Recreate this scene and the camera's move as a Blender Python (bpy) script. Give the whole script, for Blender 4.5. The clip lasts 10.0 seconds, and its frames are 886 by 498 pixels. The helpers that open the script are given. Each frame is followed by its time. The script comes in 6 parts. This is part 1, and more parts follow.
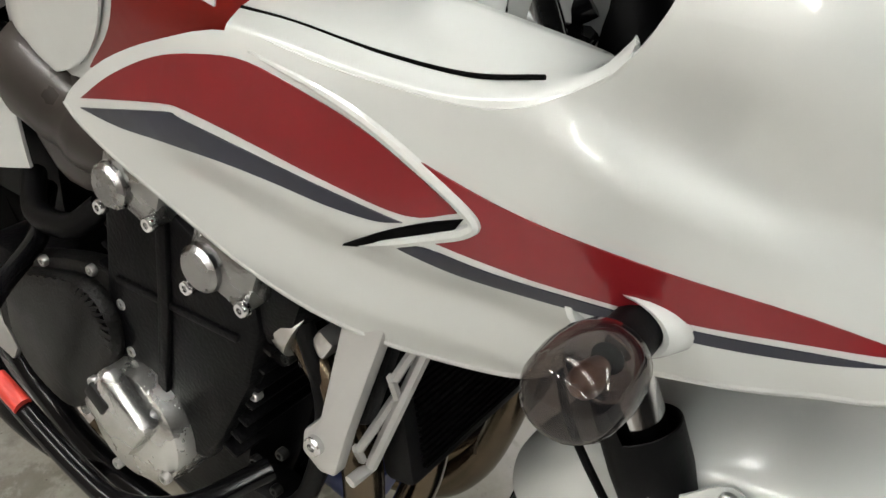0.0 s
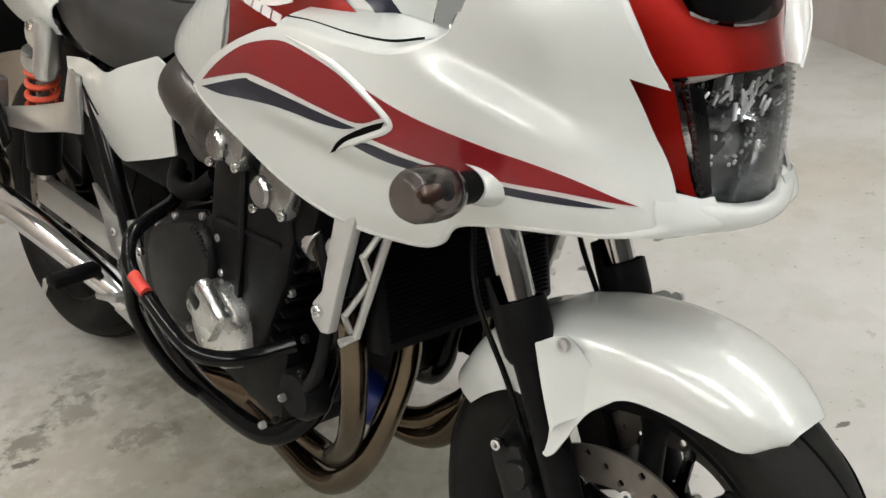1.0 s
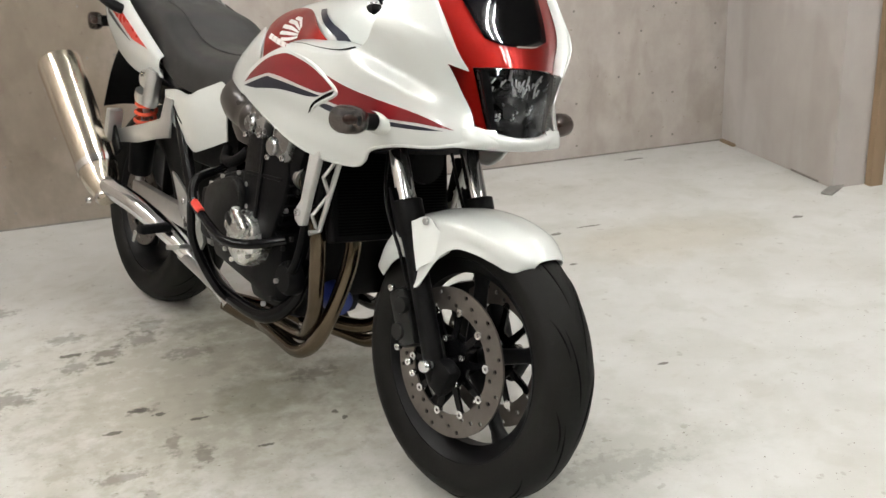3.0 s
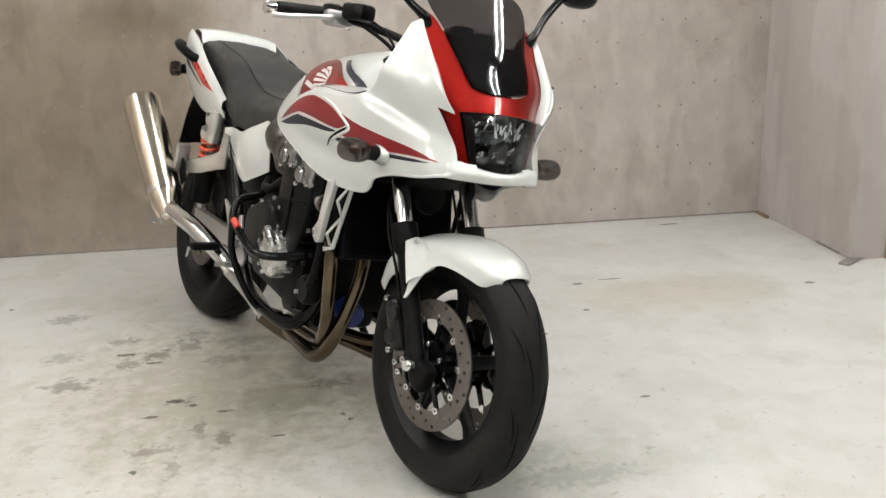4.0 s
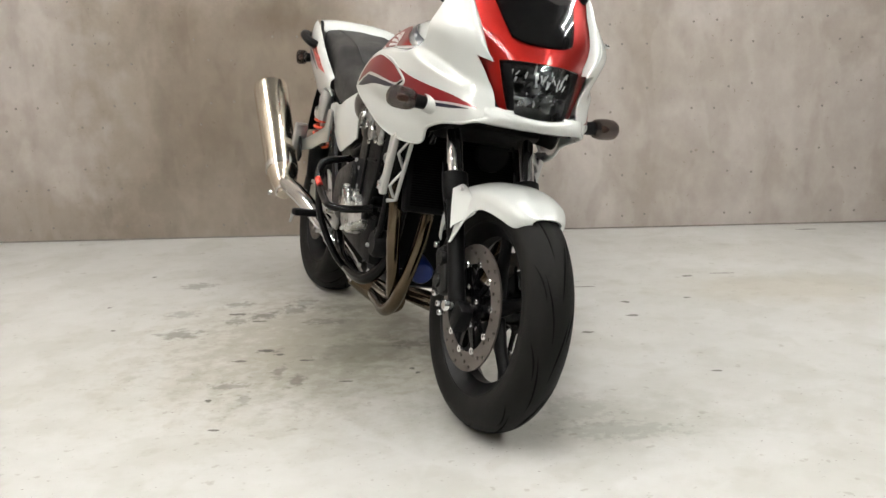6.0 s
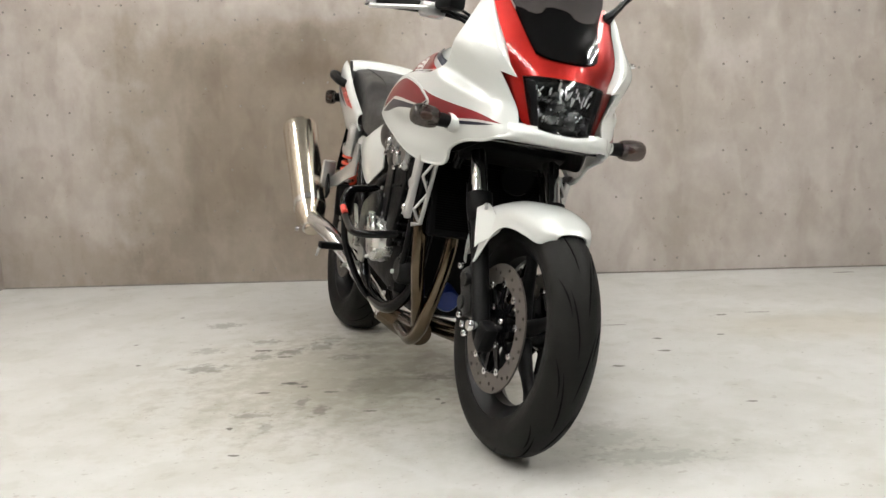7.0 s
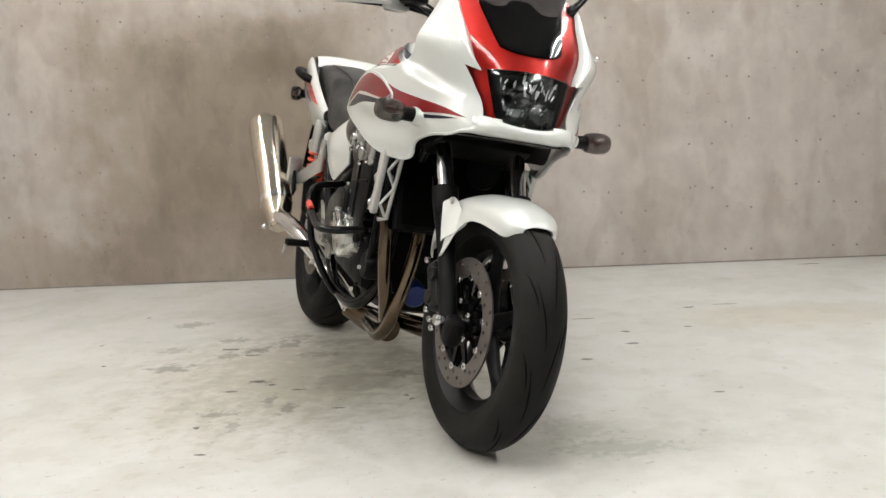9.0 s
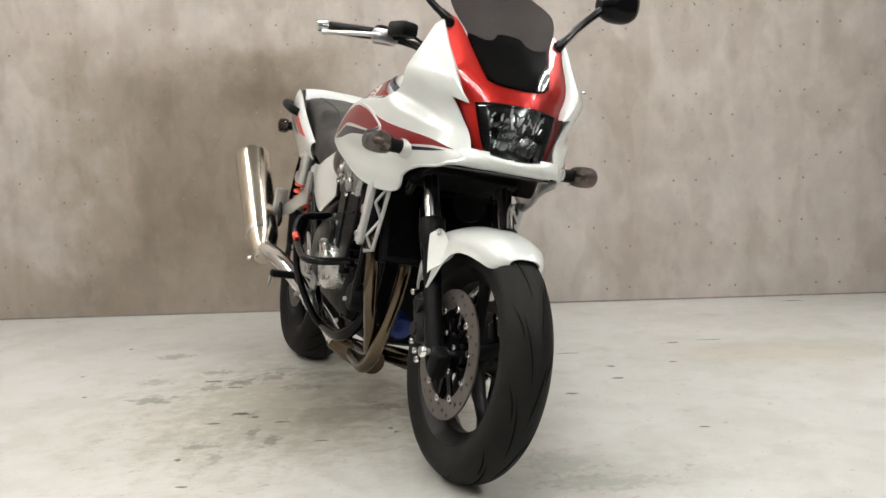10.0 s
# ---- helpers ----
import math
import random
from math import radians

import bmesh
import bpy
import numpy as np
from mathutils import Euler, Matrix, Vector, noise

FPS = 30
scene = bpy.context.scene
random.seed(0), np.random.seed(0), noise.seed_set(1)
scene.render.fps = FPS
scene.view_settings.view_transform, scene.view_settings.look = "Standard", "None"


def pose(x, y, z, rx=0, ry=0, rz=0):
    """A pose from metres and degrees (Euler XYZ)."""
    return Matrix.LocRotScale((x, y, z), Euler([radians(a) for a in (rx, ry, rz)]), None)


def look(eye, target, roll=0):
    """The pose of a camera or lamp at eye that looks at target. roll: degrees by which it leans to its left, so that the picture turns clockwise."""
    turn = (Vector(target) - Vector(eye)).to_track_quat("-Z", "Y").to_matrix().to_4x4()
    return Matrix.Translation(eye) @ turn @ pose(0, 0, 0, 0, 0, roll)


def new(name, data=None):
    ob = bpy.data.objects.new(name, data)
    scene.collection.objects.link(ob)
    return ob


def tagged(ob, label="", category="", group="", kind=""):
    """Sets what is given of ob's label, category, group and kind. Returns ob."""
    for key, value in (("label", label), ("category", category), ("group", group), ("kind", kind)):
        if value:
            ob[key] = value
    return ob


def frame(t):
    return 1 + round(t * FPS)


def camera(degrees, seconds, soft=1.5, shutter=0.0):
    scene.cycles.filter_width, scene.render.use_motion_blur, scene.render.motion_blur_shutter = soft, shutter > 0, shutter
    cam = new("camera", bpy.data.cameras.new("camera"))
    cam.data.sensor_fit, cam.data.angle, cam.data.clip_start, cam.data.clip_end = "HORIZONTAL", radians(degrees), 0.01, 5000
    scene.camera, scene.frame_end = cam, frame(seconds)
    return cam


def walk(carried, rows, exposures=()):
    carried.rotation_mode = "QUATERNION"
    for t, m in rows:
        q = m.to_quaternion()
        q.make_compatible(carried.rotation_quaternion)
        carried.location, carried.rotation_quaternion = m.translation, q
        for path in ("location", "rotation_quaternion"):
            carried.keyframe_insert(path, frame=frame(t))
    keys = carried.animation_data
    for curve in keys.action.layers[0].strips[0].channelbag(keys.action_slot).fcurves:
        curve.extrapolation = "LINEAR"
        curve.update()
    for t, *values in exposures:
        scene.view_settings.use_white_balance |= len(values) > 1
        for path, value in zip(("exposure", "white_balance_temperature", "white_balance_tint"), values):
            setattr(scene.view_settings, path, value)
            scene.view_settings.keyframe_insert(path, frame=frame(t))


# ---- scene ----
cam = camera(48.40, 10.0)
PATH = [
    (0, (-0.2568, -0.0161, 1.2148), (0.2490, 0.9925, 0.2265), -4.65),
    (0.5, (-0.3150, -0.2637, 1.2550), (0.1832, 0.8870, 0.4318), -5.25),
    (1, (-0.2745, -0.5561, 1.2389), (0.0962, 0.6927, 0.4952), -5.71),
    (1.5, (-0.3591, -0.7837, 1.2605), (0.0708, 0.4209, 0.4769), -4.13),
    (2, (-0.3823, -1.0601, 1.2784), (-0.0146, 0.2292, 0.6058), -6.27),
    (2.2, (-0.3663, -1.1731, 1.2782), (0.0192, 0.1258, 0.6345), -4.08),
    (3.3, (-0.2782, -1.6796, 1.2179), (0.0102, -0.2963, 0.7147), -1.53),
    (3.5, (-0.2274, -1.7527, 1.2136), (0.0206, -0.3641, 0.7034), -0.06),
    (4, (-0.1769, -1.9468, 1.2132), (0.0385, -0.5214, 0.7985), -1.23),
    (4.5, (-0.0880, -2.0653, 1.2214), (-0.0108, -0.6026, 0.8983), -1.74),
    (5, (0.0677, -2.1418, 1.1742), (-0.0299, -0.6834, 0.8375), 0.68),
    (5.5, (0.1272, -2.1335, 1.0953), (0.0810, -0.6763, 0.7429), -0.24),
    (5.7, (0.1605, -2.1232, 1.0530), (0.0945, -0.6664, 0.7018), -1.01),
    (6.8, (0.2315, -2.1106, 0.8779), (0.0946, -0.6382, 0.6260), -2.66),
    (7, (0.2217, -2.1037, 0.8637), (0.0743, -0.6289, 0.6330), -2.56),
    (7.5, (0.2294, -2.1105, 0.8541), (0.0853, -0.6312, 0.6523), -2.49),
    (8, (0.2381, -2.1002, 0.8529), (0.1206, -0.6144, 0.6835), -2.91),
    (8.5, (0.2375, -2.1074, 0.8492), (0.1385, -0.6188, 0.6931), -2.95),
    (9, (0.2329, -2.0958, 0.8523), (0.1288, -0.6181, 0.6171), -2.96),
    (9.5, (0.2268, -2.1000, 0.8501), (0.1448, -0.6142, 0.6607), -2.32),
    (10, (0.2262, -2.0968, 0.8420), (0.1485, -0.6099, 0.6599), -2.29),
]
EXPOSURES = [(0.0, -0.33), (0.5, -0.29), (1.0, -0.24), (2.0, -0.10), (3.5, -0.05), (5.0, -0.06), (7.0, -0.02), (10.0, 0.0)]
walk(cam, [(t, look(eye, target, roll)) for t, eye, target, roll in PATH], EXPOSURES)

# ---- world and light ----
world = bpy.data.worlds.new("garage_air")
scene.world = world
world.use_nodes = True
world.node_tree.nodes["Background"].inputs[0].default_value = (0.9, 0.95, 1.0, 1)
world.node_tree.nodes["Background"].inputs[1].default_value = 0.02
TUBE_GLOW = 94.0

# ---- materials ----


def principled(name, colour, rough=0.5, metal=0.0, coat=0.0, coat_rough=0.05, spec=0.5):
    mat = bpy.data.materials.new(name)
    mat.use_nodes = True
    node = mat.node_tree.nodes["Principled BSDF"]
    node.inputs["Base Color"].default_value = (*colour, 1)
    node.inputs["Roughness"].default_value = rough
    node.inputs["Metallic"].default_value = metal
    node.inputs["Specular IOR Level"].default_value = spec
    node.inputs["Coat Weight"].default_value = coat
    node.inputs["Coat Roughness"].default_value = coat_rough
    return mat, mat.node_tree.nodes, mat.node_tree.links, node


def add_noise(nodes, links, scale, detail=4.0, rough=0.55, squash=(1, 1, 1)):
    where = nodes.new("ShaderNodeTexCoord")
    mapping = nodes.new("ShaderNodeMapping")
    mapping.inputs["Scale"].default_value = squash
    tex = nodes.new("ShaderNodeTexNoise")
    tex.inputs["Scale"].default_value = scale
    tex.inputs["Detail"].default_value = detail
    tex.inputs["Roughness"].default_value = rough
    links.new(where.outputs["Object"], mapping.inputs[0])
    links.new(mapping.outputs[0], tex.inputs["Vector"])
    return tex


def ramp(nodes, links, source, stops):
    node = nodes.new("ShaderNodeValToRGB")
    els = node.color_ramp.elements
    while len(els) < len(stops):
        els.new(0.5)
    for el, (at, colour) in zip(els, stops):
        el.position, el.color = at, (*colour, 1) if len(colour) == 3 else colour
    links.new(source, node.inputs[0])
    return node


def worn(name, colour, rough=0.5, metal=0.0, coat=0.0, vary=0.15, scale=18.0, bump=0.0, bump_scale=300.0, squash=(1, 1, 1), rough_vary=0.08, spec=0.5):
    """A surface whose colour and gloss drift a little, with an optional fine grain."""
    mat, nodes, links, node = principled(name, colour, rough, metal, coat, spec=spec)
    tex = add_noise(nodes, links, scale, squash=squash)
    low, high = (tuple(max(0.0, c * f) for c in colour) for f in (1 - vary, 1 + vary))
    tone = ramp(nodes, links, tex.outputs["Fac"], [(0.3, low), (0.7, high)])
    links.new(tone.outputs[0], node.inputs["Base Color"])
    gloss = nodes.new("ShaderNodeMapRange")
    gloss.inputs["From Min"].default_value, gloss.inputs["From Max"].default_value = 0.3, 0.7
    gloss.inputs["To Min"].default_value, gloss.inputs["To Max"].default_value = max(0.02, rough - rough_vary), rough + rough_vary
    links.new(tex.outputs["Fac"], gloss.inputs["Value"])
    links.new(gloss.outputs[0], node.inputs["Roughness"])
    if bump:
        grain = add_noise(nodes, links, bump_scale, 2.0, squash=squash)
        relief = nodes.new("ShaderNodeBump")
        relief.inputs["Strength"].default_value = bump
        relief.inputs["Distance"].default_value = 0.002
        links.new(grain.outputs["Fac"], relief.inputs["Height"])
        links.new(relief.outputs[0], node.inputs["Normal"])
    return mat


def see_through(name, tint, gloss=0.03, grey=0.0):
    """A thin clear or smoked sheet: tinted see-through with a glossy face."""
    mat = bpy.data.materials.new(name)
    mat.use_nodes = True
    nodes, links = mat.node_tree.nodes, mat.node_tree.links
    nodes.clear()
    out = nodes.new("ShaderNodeOutputMaterial")
    clear = nodes.new("ShaderNodeBsdfTransparent")
    clear.inputs[0].default_value = (*tint, 1)
    shine = nodes.new("ShaderNodeBsdfGlossy")
    shine.inputs["Roughness"].default_value = gloss
    shine.inputs["Color"].default_value = (0.9, 0.9, 0.9, 1)
    body = nodes.new("ShaderNodeBsdfDiffuse")
    body.inputs[0].default_value = (0.05, 0.05, 0.055, 1)
    mix0 = nodes.new("ShaderNodeMixShader")
    mix0.inputs[0].default_value = grey
    edge = nodes.new("ShaderNodeLayerWeight")
    edge.inputs[0].default_value = 0.5
    steep = nodes.new("ShaderNodeMath")
    steep.operation = "POWER"
    steep.inputs[1].default_value = 5.0
    links.new(edge.outputs["Facing"], steep.inputs[0])
    fres = nodes.new("ShaderNodeMath")
    fres.operation = "MULTIPLY_ADD"
    fres.inputs[1].default_value, fres.inputs[2].default_value = 0.8, 0.035
    links.new(steep.outputs[0], fres.inputs[0])
    mix = nodes.new("ShaderNodeMixShader")
    links.new(clear.outputs[0], mix0.inputs[1])
    links.new(body.outputs[0], mix0.inputs[2])
    links.new(fres.outputs[0], mix.inputs[0])
    links.new(mix0.outputs[0], mix.inputs[1])
    links.new(shine.outputs[0], mix.inputs[2])
    links.new(mix.outputs[0], out.inputs[0])
    return mat


WHITE = worn("pearl_white_paint", (0.56, 0.582, 0.562), 0.34, 0.08, 1.0, vary=0.012, scale=5, rough_vary=0.01)
RED = worn("candy_red_paint", (0.205, 0.0035, 0.0012), 0.36, 0.6, 0.45, vary=0.04, scale=5, rough_vary=0.02, spec=0.2)
DARK_RED = worn("dark_red_stripe", (0.165, 0.009, 0.012), 0.3, 0.1, 0.7, vary=0.04, scale=12, rough_vary=0.01, spec=0.15)
BRIGHT_RED = worn("bright_red_stripe", (0.50, 0.02, 0.012), 0.3, 0.0, 0.7, vary=0.05, scale=30)
NAVY = worn("navy_stripe", (0.012, 0.013, 0.024), 0.3, 0.0, 0.6, vary=0.06, scale=12, rough_vary=0.01, spec=0.15)
PIPING = worn("white_piping", (0.7, 0.69, 0.68), 0.35, 0.0, 0.5, vary=0.03)
BLACK = worn("black_plastic", (0.003, 0.003, 0.0033), 0.45, 0.0, 0.0, vary=0.2, bump=0.15, bump_scale=700, spec=0.09)
GLOSS_BLACK = worn("gloss_black_paint", (0.003, 0.003, 0.0034), 0.16, 0.0, 0.0, vary=0.15, scale=25, spec=0.16, rough_vary=0.03)
ENGINE = worn("engine_black_paint", (0.0022, 0.0022, 0.0026), 0.42, 0.0, 0.0, vary=0.25, scale=22, bump=0.25, bump_scale=260, spec=0.11)
COVER_GREY = worn("dark_grey_cast_cover", (0.007, 0.007, 0.0068), 0.4, 0.0, 0.0, vary=0.2, scale=20, bump=0.2, bump_scale=350, spec=0.2)
THROTTLE_GREY = worn("bronze_grey_plastic", (0.030, 0.025, 0.022), 0.33, 0.25, 0.1, vary=0.12, spec=0.3)
CHROME = worn("chrome", (0.74, 0.74, 0.74), 0.12, 1.0, 0.0, vary=0.05, rough_vary=0.03)
ALLOY = worn("satin_alloy", (0.55, 0.55, 0.54), 0.33, 0.9, 0.0, vary=0.1, bump=0.1, bump_scale=400)
SILVER = worn("silver_paint", (0.40, 0.40, 0.39), 0.3, 0.75, 0.3, vary=0.06, rough_vary=0.02)
BRUSHED = worn("brushed_steel", (0.66, 0.60, 0.50), 0.2, 1.0, 0.0, vary=0.015, scale=3, rough_vary=0.015)
HEADER = worn("heat_tinted_steel", (0.115, 0.088, 0.06), 0.2, 1.0, 0.0, vary=0.28, scale=9, bump=0.1, bump_scale=200)
DISC = worn("brake_disc_steel", (0.135, 0.12, 0.108), 0.42, 0.75, 0.0, vary=0.12, scale=50, bump=0.1, bump_scale=500)
RIM_BLACK = worn("satin_black_wheel_paint", (0.004, 0.004, 0.0045), 0.42, 0.0, 0.0, vary=0.15, scale=25, spec=0.12, rough_vary=0.04)
RUBBER = worn("tyre_rubber", (0.009, 0.0087, 0.008), 0.55, 0.0, 0.0, vary=0.25, scale=16, bump=0.3, bump_scale=420, spec=0.09)
SEAT_VINYL = worn("black_seat_vinyl", (0.0075, 0.0075, 0.008), 0.44, 0.0, 0.0, vary=0.15, scale=14, bump=0.25, bump_scale=900)
GREY_VINYL = worn("dark_grey_seat_vinyl", (0.016, 0.0165, 0.0175), 0.46, 0.0, 0.0, vary=0.12, scale=14, bump=0.25, bump_scale=900)
SPRING = worn("orange_red_spring", (0.65, 0.075, 0.03), 0.35, 0.0, 0.4, vary=0.1)
BLUE = worn("blue_filter_paint", (0.006, 0.022, 0.15), 0.35, 0.1, 0.3, vary=0.1)
CAST = worn("polished_cast_alloy", (0.32, 0.32, 0.315), 0.26, 1.0, 0.0, vary=0.12, scale=30, bump=0.1, bump_scale=300)
PULSE = worn("polished_engine_cover", (0.62, 0.62, 0.60), 0.26, 0.9, 0.0, vary=0.1, scale=25, bump=0.08, bump_scale=250)
TRIM = worn("pale_silver_paint", (0.47, 0.47, 0.455), 0.32, 0.3, 0.4, vary=0.03, rough_vary=0.02)
LABEL_RED = worn("orange_red_label", (0.55, 0.045, 0.03), 0.45, vary=0.04)
LENS_CLEAR = see_through("clear_lamp_lens", (0.93, 0.94, 0.95))
LENS_SMOKE = see_through("smoked_signal_lens", (0.40, 0.355, 0.335), 0.05, 0.14)
SCREEN_SMOKE = see_through("smoked_screen", (0.37, 0.365, 0.375), 0.03, 0.03)
AMBER = worn("amber_bulb", (0.15, 0.07, 0.035), 0.3, 0.0, 0.4)
MIRROR = principled("mirror_glass", (0.9, 0.9, 0.9), 0.02, 1.0)[0]

# ---- mesh tools ----


def link_mesh(name, verts, faces, mat, parent=None, label="", sharp=38):
    mesh = bpy.data.meshes.new(name)
    mesh.from_pydata([tuple(map(float, v)) for v in verts], [], [tuple(map(int, f)) for f in faces])
    return finish(name, mesh, mat, parent, label, sharp)


SET = {"at": (0, 0, 0), "width": 1.0, "view_shift": 0.0}


def seated(x=0.0, z=0.0, width=1.0, view_shift=0.0):
    """Where the next groups of motorcycle parts sit: ahead, up, drawn in towards the middle plane, and how far the
    fairing's top is shifted aside to fit the camera's view.
    """
    SET["at"], SET["width"], SET["view_shift"] = (x, 0, z), width, view_shift


# moves upper fairing points sideways to fit the camera's view
def bent(mesh, view_shift):
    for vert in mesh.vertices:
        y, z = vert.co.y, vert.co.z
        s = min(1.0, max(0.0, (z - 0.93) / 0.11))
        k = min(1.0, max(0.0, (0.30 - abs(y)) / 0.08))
        vert.co.y = y - view_shift * s * s * (3 - 2 * s) * k * (1 + 5.5 * y)


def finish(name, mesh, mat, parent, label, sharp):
    if SET["view_shift"]:
        bent(mesh, SET["view_shift"])
    bm = bmesh.new()
    bm.from_mesh(mesh)
    bmesh.ops.remove_doubles(bm, verts=bm.verts, dist=1e-6)
    bmesh.ops.recalc_face_normals(bm, faces=bm.faces)
    bm.to_mesh(mesh)
    bm.free()
    mesh.polygons.foreach_set("use_smooth", [True] * len(mesh.polygons))
    mesh.set_sharp_from_angle(angle=radians(sharp))
    mesh.materials.append(mat)
    ob = new(name, mesh)
    if parent is not None:
        ob.parent = parent
        if parent.name == "motorcycle":
            ob.location, ob.scale = SET["at"], (1, SET["width"], 1)
    if label:
        ob["label"] = label
    return ob


def part(name, bm, mat, parent, label="", sharp=38):
    mesh = bpy.data.meshes.new(name)
    bm.to_mesh(mesh)
    bm.free()
    return finish(name, mesh, mat, parent, label, sharp)


def spline(xs, ys, at):
    """Natural cubic spline through (xs, ys), ys of any depth, at the places given."""
    xs, ys, at = np.asarray(xs, float), np.asarray(ys, float), np.asarray(at, float)
    n, h = len(xs), np.diff(xs)
    a = np.zeros((n, n))
    b = np.zeros((n,) + ys.shape[1:])
    a[0, 0] = a[-1, -1] = 1
    slope = np.diff(ys, axis=0) / h.reshape((-1,) + (1,) * (ys.ndim - 1))
    for i in range(1, n - 1):
        a[i, i - 1 : i + 2] = h[i - 1], 2 * (h[i - 1] + h[i]), h[i]
        b[i] = 6 * (slope[i] - slope[i - 1])
    m = np.linalg.solve(a, b.reshape(n, -1)).reshape(b.shape)
    i = np.clip(np.searchsorted(xs, at) - 1, 0, n - 2)
    t0 = at - xs[i]
    t1 = xs[i + 1] - at
    w = lambda v: v.reshape(v.shape + (1,) * (ys.ndim - 1))
    hi = w(h[i])
    return (m[i] * w(t1) ** 3 + m[i + 1] * w(t0) ** 3) / (6 * hi) + (ys[i] / hi - m[i] * hi / 6) * w(t1) + (ys[i + 1] / hi - m[i + 1] * hi / 6) * w(t0)


def smooth_line(pts, steps=6, closed=False):
    """Catmull-Rom curve through the points."""
    p = np.asarray(pts, float)
    p = np.vstack([p[-1], p, p[0], p[1]]) if closed else np.vstack([2 * p[0] - p[1], p, 2 * p[-1] - p[-2]])
    out = []
    for a, b, c, d in zip(p, p[1:], p[2:], p[3:]):
        for t in np.arange(steps) / steps:
            out.append(0.5 * (2 * b + (c - a) * t + (2 * a - 5 * b + 4 * c - d) * t**2 + (3 * b - a - 3 * c + d) * t**3))
    if not closed:
        out.append(p[-2])
    return np.array(out)


def rings(loops, cap=True, closed=True):
    """Faces that join loops of equal length."""
    verts, n = np.vstack(loops), len(loops[0])
    faces = []
    for k in range(len(loops) - 1):
        for i in range(n if closed else n - 1):
            j = (i + 1) % n
            faces.append((k * n + i, k * n + j, (k + 1) * n + j, (k + 1) * n + i))
    if cap and closed:
        faces.append(tuple(range(n))[::-1])
        faces.append(tuple((len(loops) - 1) * n + i for i in range(n)))
    return verts, faces


def frames_along(path):
    d = np.gradient(path, axis=0)
    d /= np.linalg.norm(d, axis=1)[:, None] + 1e-12
    up = np.array([0, 0, 1.0]) if abs(d[0][2]) < 0.9 else np.array([0, 1.0, 0])
    side = []
    u = np.cross(d[0], up)
    for v in d:
        u = u - v * (u @ v)
        u /= np.linalg.norm(u)
        side.append(u.copy())
    side = np.array(side)
    return d, side, np.cross(d, side)


def tube_mesh(pts, radius, n=12, steps=5, hollow=False):
    path = smooth_line(pts, steps) if steps > 1 else np.asarray(pts, float)
    r = np.asarray(radius, float)
    r = np.interp(np.linspace(0, 1, len(path)), np.linspace(0, 1, r.size), r) if r.ndim else np.full(len(path), float(r))
    _, a, b = frames_along(path)
    ang = np.arange(n) * 2 * np.pi / n
    loops = [p + rr * (np.cos(ang)[:, None] * u + np.sin(ang)[:, None] * v) for p, rr, u, v in zip(path, r, a, b)]
    return rings(loops, cap=not hollow)


def tube(name, pts, radius, mat, parent, label="", n=12, steps=5, m=None, hollow=False):
    v, f = tube_mesh(pts, radius, n, steps, hollow)
    return link_mesh(name, moved(v, m), f, mat, parent, label)


def moved(v, m):
    if m is None:
        return v
    a = np.array(m)
    return np.asarray(v) @ a[:3, :3].T + a[:3, 3]


def lathe_mesh(profile, centre, axis=(0, 1, 0), seg=48):
    """Turns (radius, offset along the axis) pairs round the axis."""
    ax = Vector(axis).normalized()
    q = Vector((0, 0, 1)).rotation_difference(ax).to_matrix()
    ang = np.arange(seg) * 2 * np.pi / seg
    loops = [np.c_[r * np.cos(ang), r * np.sin(ang), np.full(seg, h)] for r, h in profile]
    v, f = rings(loops, cap=False)
    if profile[0] != profile[-1]:
        n = seg
        f += [tuple(range(n))[::-1], tuple((len(loops) - 1) * n + i for i in range(n))]
    else:
        k = len(loops) - 1
        v = v[: k * seg]
        f = [tuple(i % (k * seg) for i in face) for face in f]
    return v @ np.array(q).T + np.array(centre), f


def lathe(name, profile, centre, mat, parent, axis=(0, 1, 0), seg=48, label="", m=None):
    v, f = lathe_mesh(profile, centre, axis, seg)
    return link_mesh(name, moved(v, m), f, mat, parent, label)


def join_meshes(*some):
    verts, faces, at = [], [], 0
    for v, f in some:
        verts.append(np.asarray(v, float))
        faces += [tuple(i + at for i in face) for face in f]
        at += len(v)
    return np.vstack(verts), faces


def box_mesh(centre, size, bevel=0.004, turn=(0, 0, 0), segments=2):
    bm = bmesh.new()
    bmesh.ops.create_cube(bm, size=1)
    bmesh.ops.scale(bm, vec=size, verts=bm.verts)
    if bevel:
        bmesh.ops.bevel(bm, geom=bm.edges[:], offset=min(bevel, min(size) * 0.45), segments=segments, affect="EDGES", profile=0.5)
    bmesh.ops.transform(bm, matrix=pose(*centre, *turn), verts=bm.verts)
    bm.verts.index_update()
    v = np.array([w.co[:] for w in bm.verts])
    f = [tuple(w.index for w in face.verts) for face in bm.faces]
    bm.free()
    return v, f


def box(name, centre, size, mat, parent, bevel=0.004, turn=(0, 0, 0), label="", m=None):
    v, f = box_mesh(centre, size, bevel, turn)
    return link_mesh(name, moved(v, m), f, mat, parent, label)


